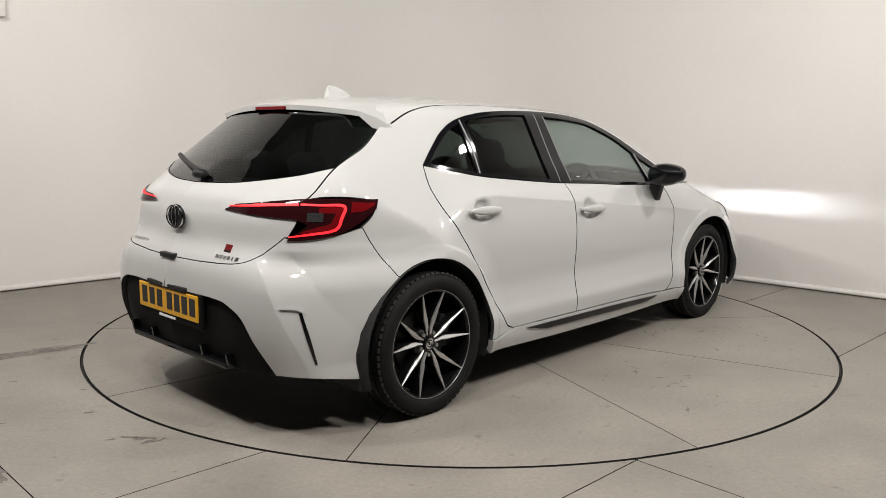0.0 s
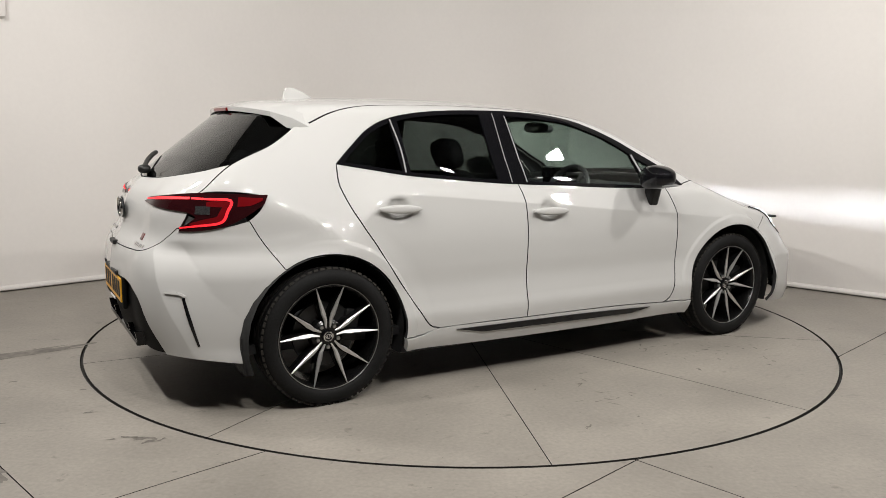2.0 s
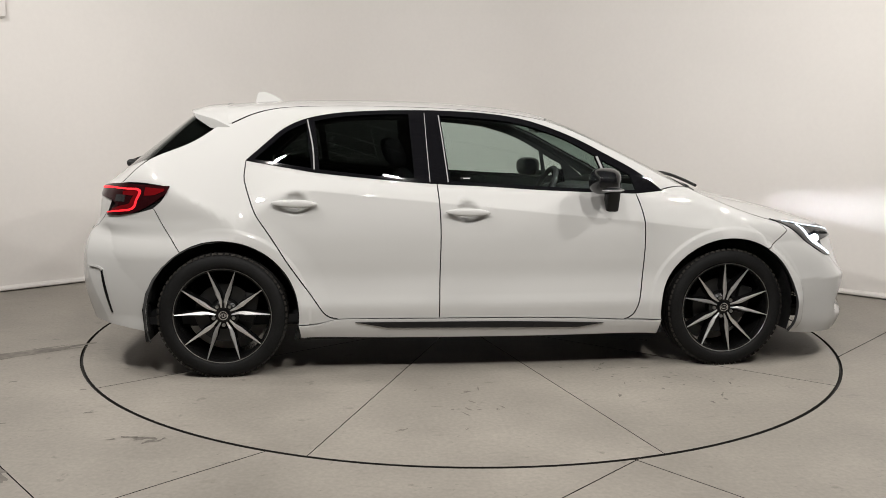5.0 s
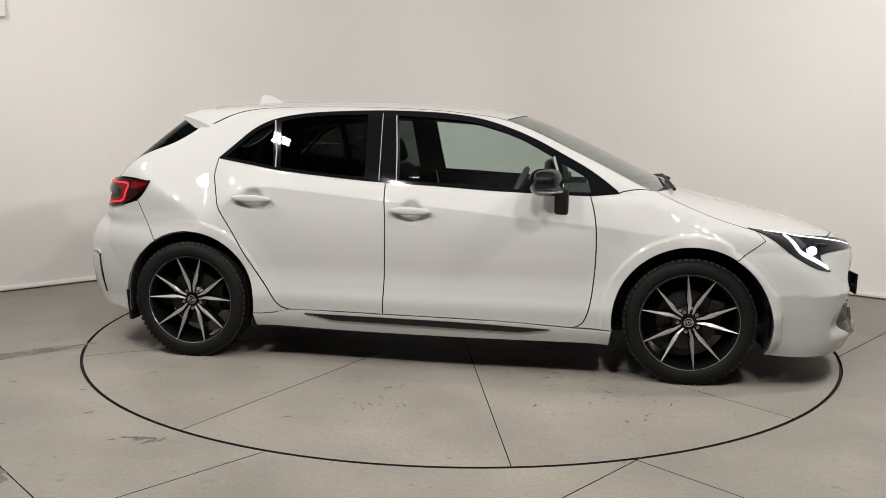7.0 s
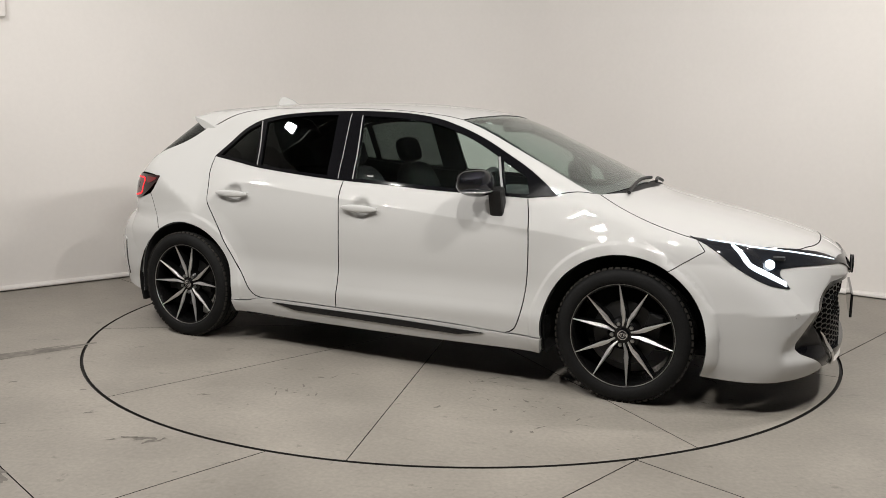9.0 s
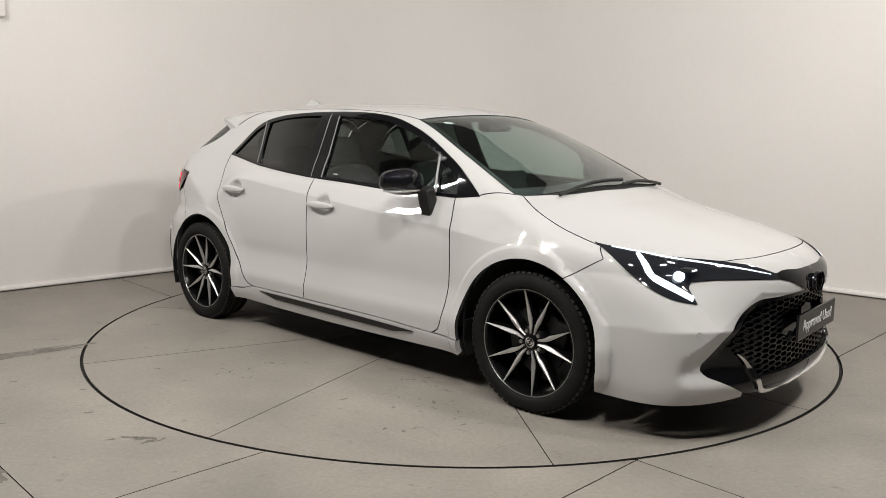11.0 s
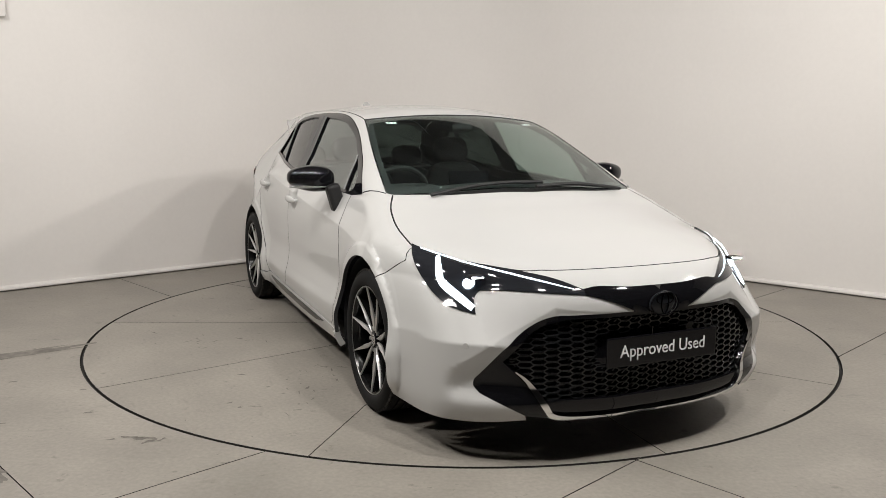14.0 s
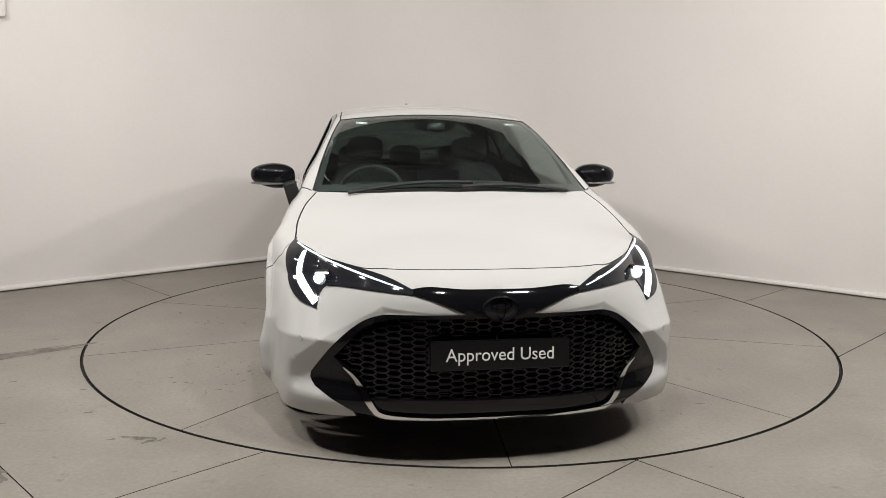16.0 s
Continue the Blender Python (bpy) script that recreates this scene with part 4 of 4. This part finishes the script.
for flip in (False, True):
    lamp = panel("headlight", HEAD, HW, (M_SMOKE, M_INNER), car, "slim dark headlight with lit white running light", gap=0, lift=.006, deep=.05, grid=.025, flip=flip)
    panel("light_strip", strip_of([(1.655, -.735, .768), (1.82, -.645, .738), (2.005, -.52, .709), (2.172, -.345, .667)], .006, HW, (.6, 1, 1, 1, .5)), HW, M_LINE, lamp, "thin white light line", gap=0, lift=.008, deep=.004, grid=.02, flip=flip)
    panel("light_strip", strip_of(crisp((1.752, -.700, .748), (1.832, -.722, .660), (1.985, -.662, .583)), .027, HW, (.5, 1, 1.05, 1, .8)), HW, M_DRL, lamp, "white running light", gap=0, lift=.009, deep=.006, grid=.02, flip=flip)
    panel("clear_lens", strip_of([(1.70, -.725, .755), (1.80, -.675, .742), (1.90, -.61, .722)], .010, HW, (.4, 1, .4)), HW, M_REFLEX, lamp, "clear trim", gap=0, lift=.0075, deep=.003, grid=.02, flip=flip)
    s = 1 if flip else -1
    bm = bmesh.new()
    lump(bm, (1.918, s * .648, .668), (.022, .026, .022), 2.0, 10)
    lens = part("projector", bm, M_LENS, lamp, "lit projector lens")
    # added emitter above the lens, boxed by plates that shape the headlight beam
    bm = bmesh.new()
    box(bm, (1.935, s * .640, .699), (.004, .040, .005))
    part("beam_slot", bm, M_BEAM, lens, "bright slot added to throw the headlight beam")
    bm = bmesh.new()
    for k in (.7035, .6935):
        box(bm, (1.955, s * .640, k), (.046, .056, .003))
    box(bm, (1.9305, s * .640, .6985), (.003, .056, .013))
    for k in (-.0265, .0265):
        box(bm, (1.955, s * .640 + k, .6985), (.046, .003, .013))
    part("beam_shield", bm, M_PLASTIC, lens)

# ---- grille ----
gh = grille_half
mouth = panel("grille", gh, (-1, .35, 0), (M_BLACK, M_INNER), car, "gloss black grille with honeycomb mesh", gap=-.004, lift=-.045, deep=.02, both=True)
panel("grille_surround", loop(gh, ), (-1, .35, 0), (M_BLACK, M_INNER), mouth, "gloss black surround", holes=(np.array(
      loop(on_front((0, .568), (-.2, .568), (-.385, .562)), on_front((-.385, .562), (-.49, .522), (-.60, .405)), on_front((-.60, .405), (-.53, .33), (-.475, .268)), on_front((-.475, .268), (-.25, .262), (0, .262)))),), gap=.0, lift=.0, deep=.06, both=True)


def in_mouth(y, z):
    y = abs(y)
    if z > .566 or z < .268:
        return False
    return y < (np.interp(z, [.20, .30, .41, .52, .565], [.40, .50, .585, .475, .38]))


# honeycomb: flat hexagon bars, proud of the backing
mesh_bm = bmesh.new()
hw, hh = .062, .0118
row = 0
z = .215
while z < .59:
    y = -.66 + (row % 2) * hw * .75
    while y < .66:
        if in_mouth(y, z) and not (abs(y) < .262 and .378 < z < .502):
            ring = [(-.5, 0), (-.28, .5), (.28, .5), (.5, 0), (.28, -.5), (-.28, -.5)]
            c0 = np.array([(0, y + a * hw * .98, z + b * hh * 1.9 * .98) for a, b in ring])
            out3 = cast(c0, (-1, 0, 0)) + (-.018, 0, 0)
            in3 = cast(np.array([(0, y + a * hw * .86, z + b * hh * 1.9 * .80) for a, b in ring]), (-1, 0, 0)) + (-.018, 0, 0)
            lowv = [mesh_bm.verts.new(q + np.array((-.02, 0, 0))) for q in in3]
            ov, iv = [mesh_bm.verts.new(q) for q in out3], [mesh_bm.verts.new(q) for q in in3]
            for i in range(6):
                j = (i + 1) % 6
                mesh_bm.faces.new((ov[i], ov[j], iv[j], iv[i]))
                mesh_bm.faces.new((iv[i], iv[j], lowv[j], lowv[i]))
        y += hw * 1.5
    row += 1
    z += hh
bmesh.ops.recalc_face_normals(mesh_bm, faces=mesh_bm.faces)
tagged(part("honeycomb", mesh_bm, M_MESH, mouth, "gloss black honeycomb mesh"), kind="stuff")
for s in (False, True):
    panel("chrome_lip", strip_of([(2.15, -.565, .372), (2.17, -.525, .335), (2.19, -.465, .245), (2.20, -.425, .205), (2.215, -.30, .196), (2.23, -.15, .195), (2.235, .002, .195)], .012, (-1, .3, 0), (.3, 2.0, 1.7, 1.0, .8, .8, .8)),
          (-1, .3, 0), M_CHROME, mouth, "satin chrome lip", gap=0, lift=.012, deep=.02, grid=.02, flip=s)
panel("nose_bar", loop(on_front((0, .668), (-.13, .669), (-.25, .676), (-.312, .668)), on_front((-.312, .668), (-.312, .650)), on_front((-.312, .650), (-.25, .635), (-.18, .61), (-.12, .583)), on_front((-.12, .583), (0, .575))),
      (-1, .3, -.1), (M_BLACK, M_INNER), car, "gloss black bar between the headlights", gap=0, lift=.006, deep=.03, grid=.03, both=True)


def emblem(x, z, size, tilt, mat, plate_mat):
    """An oval badge that faces along x."""
    badge = new("badge")
    badge.parent = car
    badge.matrix_basis = pose(x, 0, z, 0, tilt, 90 if x > 0 else -90)
    bm = turned([(0, -.004), (.86, -.004), (.98, .0), (1.0, .004)], 40)
    bmesh.ops.scale(bm, vec=(size, 1, size * .72), verts=bm.verts)
    part("plate", smooth(bm), plate_mat, badge)
    for rx, rz, oz, w in ((1.0, .70, 0, .07), (.62, .30, .26, .09), (.27, .62, .04, .12)):
        bm = turned([(1 - w, -.006), (1 - w / 2, -.011), (1, -.006), (1 - w / 2, -.003)], 40, True)
        bmesh.ops.scale(bm, vec=(size * rx, 1, size * rz), verts=bm.verts)
        bmesh.ops.translate(bm, vec=(0, 0, size * oz), verts=bm.verts)
        part("ring", smooth(bm, 60), mat, badge)
    return badge


emblem(2.262, .607, .066, 0, M_BLACK, M_SMOKE)
emblem(-2.055, .868, .074, 0, M_CHROME, M_SMOKE)


def lettering(name, body, size, mat, parent, m, extrude=.0008):
    cu = bpy.data.curves.new(name, "FONT")
    cu.body, cu.size, cu.extrude, cu.align_x, cu.align_y = body, size, extrude, "CENTER", "CENTER"
    tmp = new(name, cu)
    me = bpy.data.meshes.new_from_object(tmp.evaluated_get(bpy.context.evaluated_depsgraph_get()))
    bpy.data.objects.remove(tmp)
    me.materials.append(mat)
    ob = new(name, me)
    ob.parent = parent
    ob.matrix_basis = m
    return ob


# plates
fp = new("front_plate")
fp.parent = car
fp.matrix_basis = pose(2.268, 0, .440, 0, 0, 0)
bm = bmesh.new()
box(bm, (0, 0, 0), (.012, .515, .112), .004)
part("plate", bm, M_BLACK, fp, "black dealer plate with white words")
lettering("lettering", "Approved Used", .067, M_WHITE, fp, pose(.0068, 0, .0, 90, 0, 90)).scale = (.94, 1, 1)
rp = new("rear_plate")
rp.parent = car
rp.matrix_basis = pose(-2.110, 0, .502, 0, 0, 0)
bm = bmesh.new()
box(bm, (0, 0, 0), (.010, .52, .112), .004)
part("plate", bm, M_YELLOW, rp, "yellow number plate with black bars")
for yb in (.205, .135, .065, -.025, -.09, -.155, -.22):
    bm = bmesh.new()
    box(bm, (-.0055, yb, .004), (.002, .046, .076))
    part("bar", bm, M_INNER, rp)
bm = bmesh.new()
box(bm, (-.0055, 0, -.068), (.003, .14, .010))
part("bar", bm, M_WHITE, rp)
bm = bmesh.new()
box(bm, (.012, 0, -.01), (.02, .56, .15), .008)
part("plate_holder", bm, M_MATT, rp)

# rear: black insert, fins, slash vents, small badges
black_half = loop(on_rear((0, .562), (-.2, .562), (-.377, .559), (-.45, .548), (-.53, .50), (-.585, .395), (-.64, .275)), on_rear((-.64, .275), (-.5, .27), (-.25, .285), (0, .288)))
insert = panel("rear_insert", black_half, (1, .4, 0), (M_MATT, M_INNER), car, "grained black lower rear insert", gap=-.002, lift=-.022, deep=.03, both=True)
for y in (-.42, -.22, .22, .42):
    bm = bmesh.new()
    plate(bm, [(-2.085, .34), (-2.075, .285), (-1.95, .27), (-1.95, .34)], y - .007, y + .007)
    part("fin", bm, M_BLACK, insert)
bm = bmesh.new()
box(bm, (-2.02, 0, .285), (.12, .84, .028), .012)
part("diffuser_lip", bm, M_BLACK, insert, "gloss black diffuser lip")
for flip in (False, True):
    panel("slash_vent", strip_of([(-1.925, -.715, .535), (-1.895, -.728, .43), (-1.866, -.738, .325)], .014, (1, .85, 0), (.8, 1, .6)), (1, .85, 0), (M_BLACK, M_INNER), car, "thin black slash vent", gap=0, lift=.003, deep=.01, grid=.02, flip=flip)
    panel("vent_blade", strip_of([(-1.985, -.667, .556), (-1.94, -.705, .553), (-1.918, -.719, .54)], .010, (1, .85, 0), (.3, 1, .8)), (1, .85, 0), M_PAINT, car, gap=0, lift=.008, deep=.01, grid=.02, flip=flip)


def tile(name, y, z, w, h, mat, label="", thick=.004):
    """A small flat tile that lies on the tail."""
    q = on_rear((y, z), (y + .0005, z))[0]
    n = Vector(skin_normal(q[None])[0])
    side_v = Vector((0, 0, 1)).cross(n).normalized()
    up_v = n.cross(side_v)
    m = Matrix((side_v, up_v, n)).transposed().to_4x4()
    m.translation = Vector(q) + n * thick * .3
    bm = bmesh.new()
    box(bm, (0, 0, 0), (w, h, thick), .001, m)
    return part(name, bm, mat, car, label)


tile("badge_tile", -.365, .762, .046, .034, M_RED, "small red and black badge")
tile("badge_tile", -.365, .752, .040, .008, M_BLACK)
for k, w in enumerate((.020, .020, .018, .020, .008, .020)):
    tile("badge_bar", -.318 - .027 * k, .728, w, .016, M_CHROME, "chrome letter bar")
for k in range(7):
    tile("badge_bar", .30 + .026 * k, .735, .018, .014, M_CHROME, "chrome letter bar")
bm = bmesh.new()
box(bm, (-2.104, 0, .572), (.035, .34, .02), .006)
part("plate_lamp", bm, M_PLASTIC, car, "black number plate lamp strip")
bm = bmesh.new()
box(bm, (-2.095, 0, .703), (.03, .12, .022), .006)
part("boot_latch", bm, M_PLASTIC, car)

# roof spoiler
bm = bmesh.new()
ys = np.linspace(-.60, .60, 25)
rows = []
for y in ys:
    e = abs(y) / .60
    tip = -1.562 + .085 * e ** 2.2
    fore = -1.36 + .075 * e ** 3
    zt = 1.360 - .034 * e ** 2
    zf = float(cast([(fore, y * .945, 0)], (0, 0, -1))[0, 2]) + .004
    rows.append([bm.verts.new(v) for v in ((fore, y * .935, zf), ((fore + tip) / 2, y * .925, (zf + zt) / 2 + .009), (tip, y * .90, zt), (tip + .004, y * .90, zt - .022), ((fore + tip) / 2 - .02, y * .91, (zf + zt) / 2 - .036), (fore, y * .93, zf - .03))])
for a, b in zip(rows, rows[1:]):
    for i in range(6):
        f = bm.faces.new((a[i], a[(i + 1) % 6], b[(i + 1) % 6], b[i]))
        f.material_index = 1 if i in (3, 4) else 0
bm.faces.new(rows[0]), bm.faces.new(rows[-1][::-1])
bmesh.ops.recalc_face_normals(bm, faces=bm.faces)
spoiler = part("roof_spoiler", smooth(bm, 38), [M_PAINT, M_BLACK], car, "white roof spoiler with black underside")
bm = bmesh.new()
box(bm, (-1.560, 0, 1.344), (.012, .24, .016), .004)
part("brake_light", bm, M_RED, spoiler, "dark red high brake light")

# aerial fin
bm = bmesh.new()
fin = [(-1.232, 1.402, .020), (-1.222, 1.452, .011), (-1.210, 1.466, .007), (-1.170, 1.464, .008), (-1.120, 1.446, .011), (-1.055, 1.408, .004)]
left_v = [bm.verts.new((x, w, z)) for x, z, w in fin]
right_v = [bm.verts.new((x, -w, z)) for x, z, w in fin]
bm.faces.new(left_v), bm.faces.new(right_v[::-1])
for i in range(len(fin)):
    j = (i + 1) % len(fin)
    bm.faces.new((left_v[i], right_v[i], right_v[j], left_v[j]))
bmesh.ops.recalc_face_normals(bm, faces=bm.faces)
bmesh.ops.bevel(bm, geom=list(bm.edges), offset=.003, segments=2, affect="EDGES")
smooth(bm, 35)
part("aerial_fin", bm, M_PAINT, car)


# mirrors, handles
def mirror(s):
    bm = bmesh.new()
    lump(bm, (.605, s * .91, 1.0), (.085, .120, .068), 2.7, 16, lambda q: (q.x * (1 - .28 * abs(q.y)) - .10 * s * q.y, q.y, q.z * (1 - .25 * max(s * q.y, 0)) + .08 * s * q.y))
    arm = part("wing_mirror", bm, [M_BLACK], car, "gloss black wing mirror")
    bm = bmesh.new()
    lump(bm, (.556, s * .900, .998), (.006, .070, .040), 3.5, 10)
    part("mirror_glass", bm, M_CHROME, arm, "mirror glass")
    panel_bm = bmesh.new()
    lump(panel_bm, (.622, s * .925, .960), (.068, .104, .009), 2.5, 10)
    part("indicator", panel_bm, M_SATIN, arm, "grey indicator strip")
    bm = bmesh.new()
    box(bm, (.680, s * .803, .905), (.07, .07, .14), .016, Matrix.Rotation(-s * radians(16), 4, "X"))
    part("foot", bm, M_PLASTIC, arm)


mirror(-1), mirror(1)
HANDLE_BOWLS.clear()
for flip in (False, True):
    for hx, hz in ((-.085, .838), (-.955, .882)):
        yy = float(cast([(hx, 0, hz)], (0, 1, 0))[0, 1])
        s = -1 if flip else 1
        bm = bmesh.new()
        lump(bm, (hx, (yy - .028) * s, hz), (.114, .015, .0205), 2.5, 14, lambda q: (q.x, q.y * (1 - .25 * q.x * q.x) + s * .35 * q.x * q.x, q.z * (1 - .30 * q.x * q.x) - .12 * q.x))
        h = part("door_handle", bm, M_PAINT, car)
        for k in (-.085, .085):
            bm = bmesh.new()
            box(bm, (hx + k, (yy - .008) * s, hz), (.036, .034, .018), .006)
            part("grip_stand", bm, M_PAINT, h)

# wipers
for a, b in (((1.245, -.52), (1.235, .08)), ((1.275, .02), (1.215, .56))):
    l = on_top(a, ((a[0] + b[0]) / 2 - .012, (a[1] + b[1]) / 2), b)
    part("wiper", tube([tuple(q + np.array((.012, 0, .014))) for q in l], .009, 8), M_PLASTIC, car, "black wiper blade")
l = guided((1, 0, -.9), (-1.925, .0, 1.04), (-1.87, .2, 1.07), (-1.80, .40, 1.10))
part("rear_wiper", tube([tuple(q + np.array((-.015, 0, .022))) for q in l], .012, 8), M_PLASTIC, car, "black rear wiper")
bm = bmesh.new()
lump(bm, (-1.945, -.02, 1.05), (.03, .035, .022), 2.4, 10)
part("wiper_boss", bm, M_PLASTIC, car)

# parking sensors
for yz in ((-.715, .465),):
    for s in (-1, 1):
        q = guided((-1, .8, 0), (2.038, -.715, .464), (2.04, -.714, .464))[0]
        nrm = Vector(skin_normal(q[None])[0])
        bm = turned([(0, -.0015), (.011, -.0015), (.0125, .001)], 20)
        bmesh.ops.transform(bm, matrix=Matrix.Translation((q[0], s * -q[1], q[2])) @ Vector((nrm.x, nrm.y * -s, nrm.z)).to_track_quat("-Y", "Z").to_matrix().to_4x4(), verts=bm.verts)
        part("parking_sensor", bm, M_PAINT, car)


# ---- inside the car ----
def car_seat(x, y, w, back_h, recline):
    seat = new("seat")
    seat.parent = car
    seat.matrix_basis = pose(x, y, 0)
    bm = bmesh.new()
    lump(bm, (.02, 0, .46), (.27, w / 2, .085), 4, 12, lambda q: (q.x, q.y, q.z + .18 * q.y * q.y + .2 * max(q.x, 0)))
    part("cushion", bm, M_SEAT, seat)
    m = Matrix.Translation((-.22, 0, .50)) @ Matrix.Rotation(radians(-recline), 4, "Y")
    bm = bmesh.new()
    lump(bm, (0, 0, back_h / 2), (.075, w / 2, back_h / 2), 3.6, 14, lambda q: (q.x + .25 * q.y * q.y, q.y * (1 - .18 * max(q.z, 0)), q.z))
    bmesh.ops.transform(bm, matrix=m, verts=bm.verts)
    part("backrest", bm, M_SEAT, seat)
    bm = bmesh.new()
    lump(bm, (.01, 0, back_h + .09), (.05, .125, .085), 3.2, 12)
    bmesh.ops.transform(bm, matrix=m, verts=bm.verts)
    rest = part("headrest", bm, M_SEAT, seat)
    for k in (-.05, .05):
        bm = tube([(0, k, back_h - .04), (0, k, back_h + .05)], .007, 6)
        bmesh.ops.transform(bm, matrix=m, verts=bm.verts)
        part("headrest_post", bm, M_CHROME, rest)
    return seat


car_seat(-.02, -.36, .50, .56, 18)
car_seat(-.02, .36, .50, .56, 18)
for y in (-.40, 0, .40):
    car_seat(-.92, y, .42, .50, 22)
bm = bmesh.new()
lump(bm, (.93, 0, .80), (.36, .68, .125), 4, 16, lambda q: (q.x, q.y, q.z - .10 * q.x))
part("dashboard", bm, M_TRIM, car, "dark grey moulded dashboard")
bm = bmesh.new()
lump(bm, (.60, -.36, .90), (.10, .19, .06), 3, 12)
part("instrument_cowl", bm, M_TRIM, car)
bm = bmesh.new()
box(bm, (.60, 0, .955), (.018, .24, .14), .006, Matrix.Rotation(radians(-12), 4, "Y"))
part("display", bm, M_BLACK, car, "black touch screen")
bm = bmesh.new()
box(bm, (.05, 0, .42), (1.1, .2, .26), .03)
part("centre_console", bm, M_TRIM, car)
wheel_m = Matrix.Translation((.40, -.36, .875)) @ Matrix.Rotation(radians(-65), 4, "Y")
ring_pts = [wheel_m @ Vector((.182 * math.cos(a), .182 * math.sin(a), 0)) for a in [2 * math.pi * k / 36 for k in range(37)]]
sw = part("steering_wheel", tube([tuple(p) for p in ring_pts], .015, 8), M_TRIM, car, "black steering wheel")
bm = bmesh.new()
lump(bm, (0, 0, -.02), (.062, .075, .03), 2.6, 10)
for a in (0, 120, 240):
    box(bm, (.11 * math.cos(radians(a + 90)), .11 * math.sin(radians(a + 90)), -.01), (.13, .03, .016), .005, Matrix.Rotation(radians(a + 90), 4, "Z"))
bmesh.ops.transform(bm, matrix=wheel_m, verts=bm.verts)
part("wheel_boss", bm, M_TRIM, sw)
bm = bmesh.new()
lump(bm, (.44, 0, 1.275), (.018, .12, .035), 3, 12)
part("inner_mirror", bm, M_BLACK, car)
bm = bmesh.new()
lump(bm, (.50, 0, 1.265), (.06, .05, .025), 3, 10)
part("sensor_housing", bm, M_TRIM, car)
bm = bmesh.new()
box(bm, (-.45, 0, .28), (2.6, 1.5, .04))
part("cabin_floor", bm, M_INNER, car)
bm = bmesh.new()
box(bm, (-1.45, 0, .98), (.5, 1.08, .02), .006)
part("parcel_shelf", bm, M_TRIM, car)
# small notes on the screen and a sticker on the driver's window
for x, y, w in ((.475, -.42, .06), (.475, .43, .05)):
    q = on_top((x, y), (x, y + .001))[0]
    bm = bmesh.new()
    box(bm, (q[0], q[1], q[2] - .014), (.022, w, .002), 0, Matrix.Rotation(radians(25), 4, "Y"))
    part("paper_note", bm, M_WHITE, car, "small white paper note")
q = on_side((-.10, 1.0), (-.099, 1.0))[0]
bm = bmesh.new()
box(bm, (-.085, q[1] + .012, 1.004), (.055, .002, .012), .0005)
tag = part("sticker", bm, M_INNER, car, "small black window sticker")
bm = bmesh.new()
box(bm, (-.080, q[1] + .0105, 1.004), (.036, .001, .004))
part("bar", bm, M_WHITE, tag)


# ---- the turntable carries the car round ----
def motions():
    rows_table, rows_car = [], []
    for k in range(33):
        t = k * .5
        s = (t - 8) / 8
        th = -16.437 - 63.919 * s + .009 * (s * s - 1 / 3) - .198 * (s ** 3 - .6 * s)
        turn = pose(0, 0, 0, 0, 0, th)
        rows_table.append((t, turn))
        rows_car.append((t, turn @ pose(-.0096, -.2228, 0)))
    walk(turntable, rows_table)
    walk(car, rows_car)


motions()
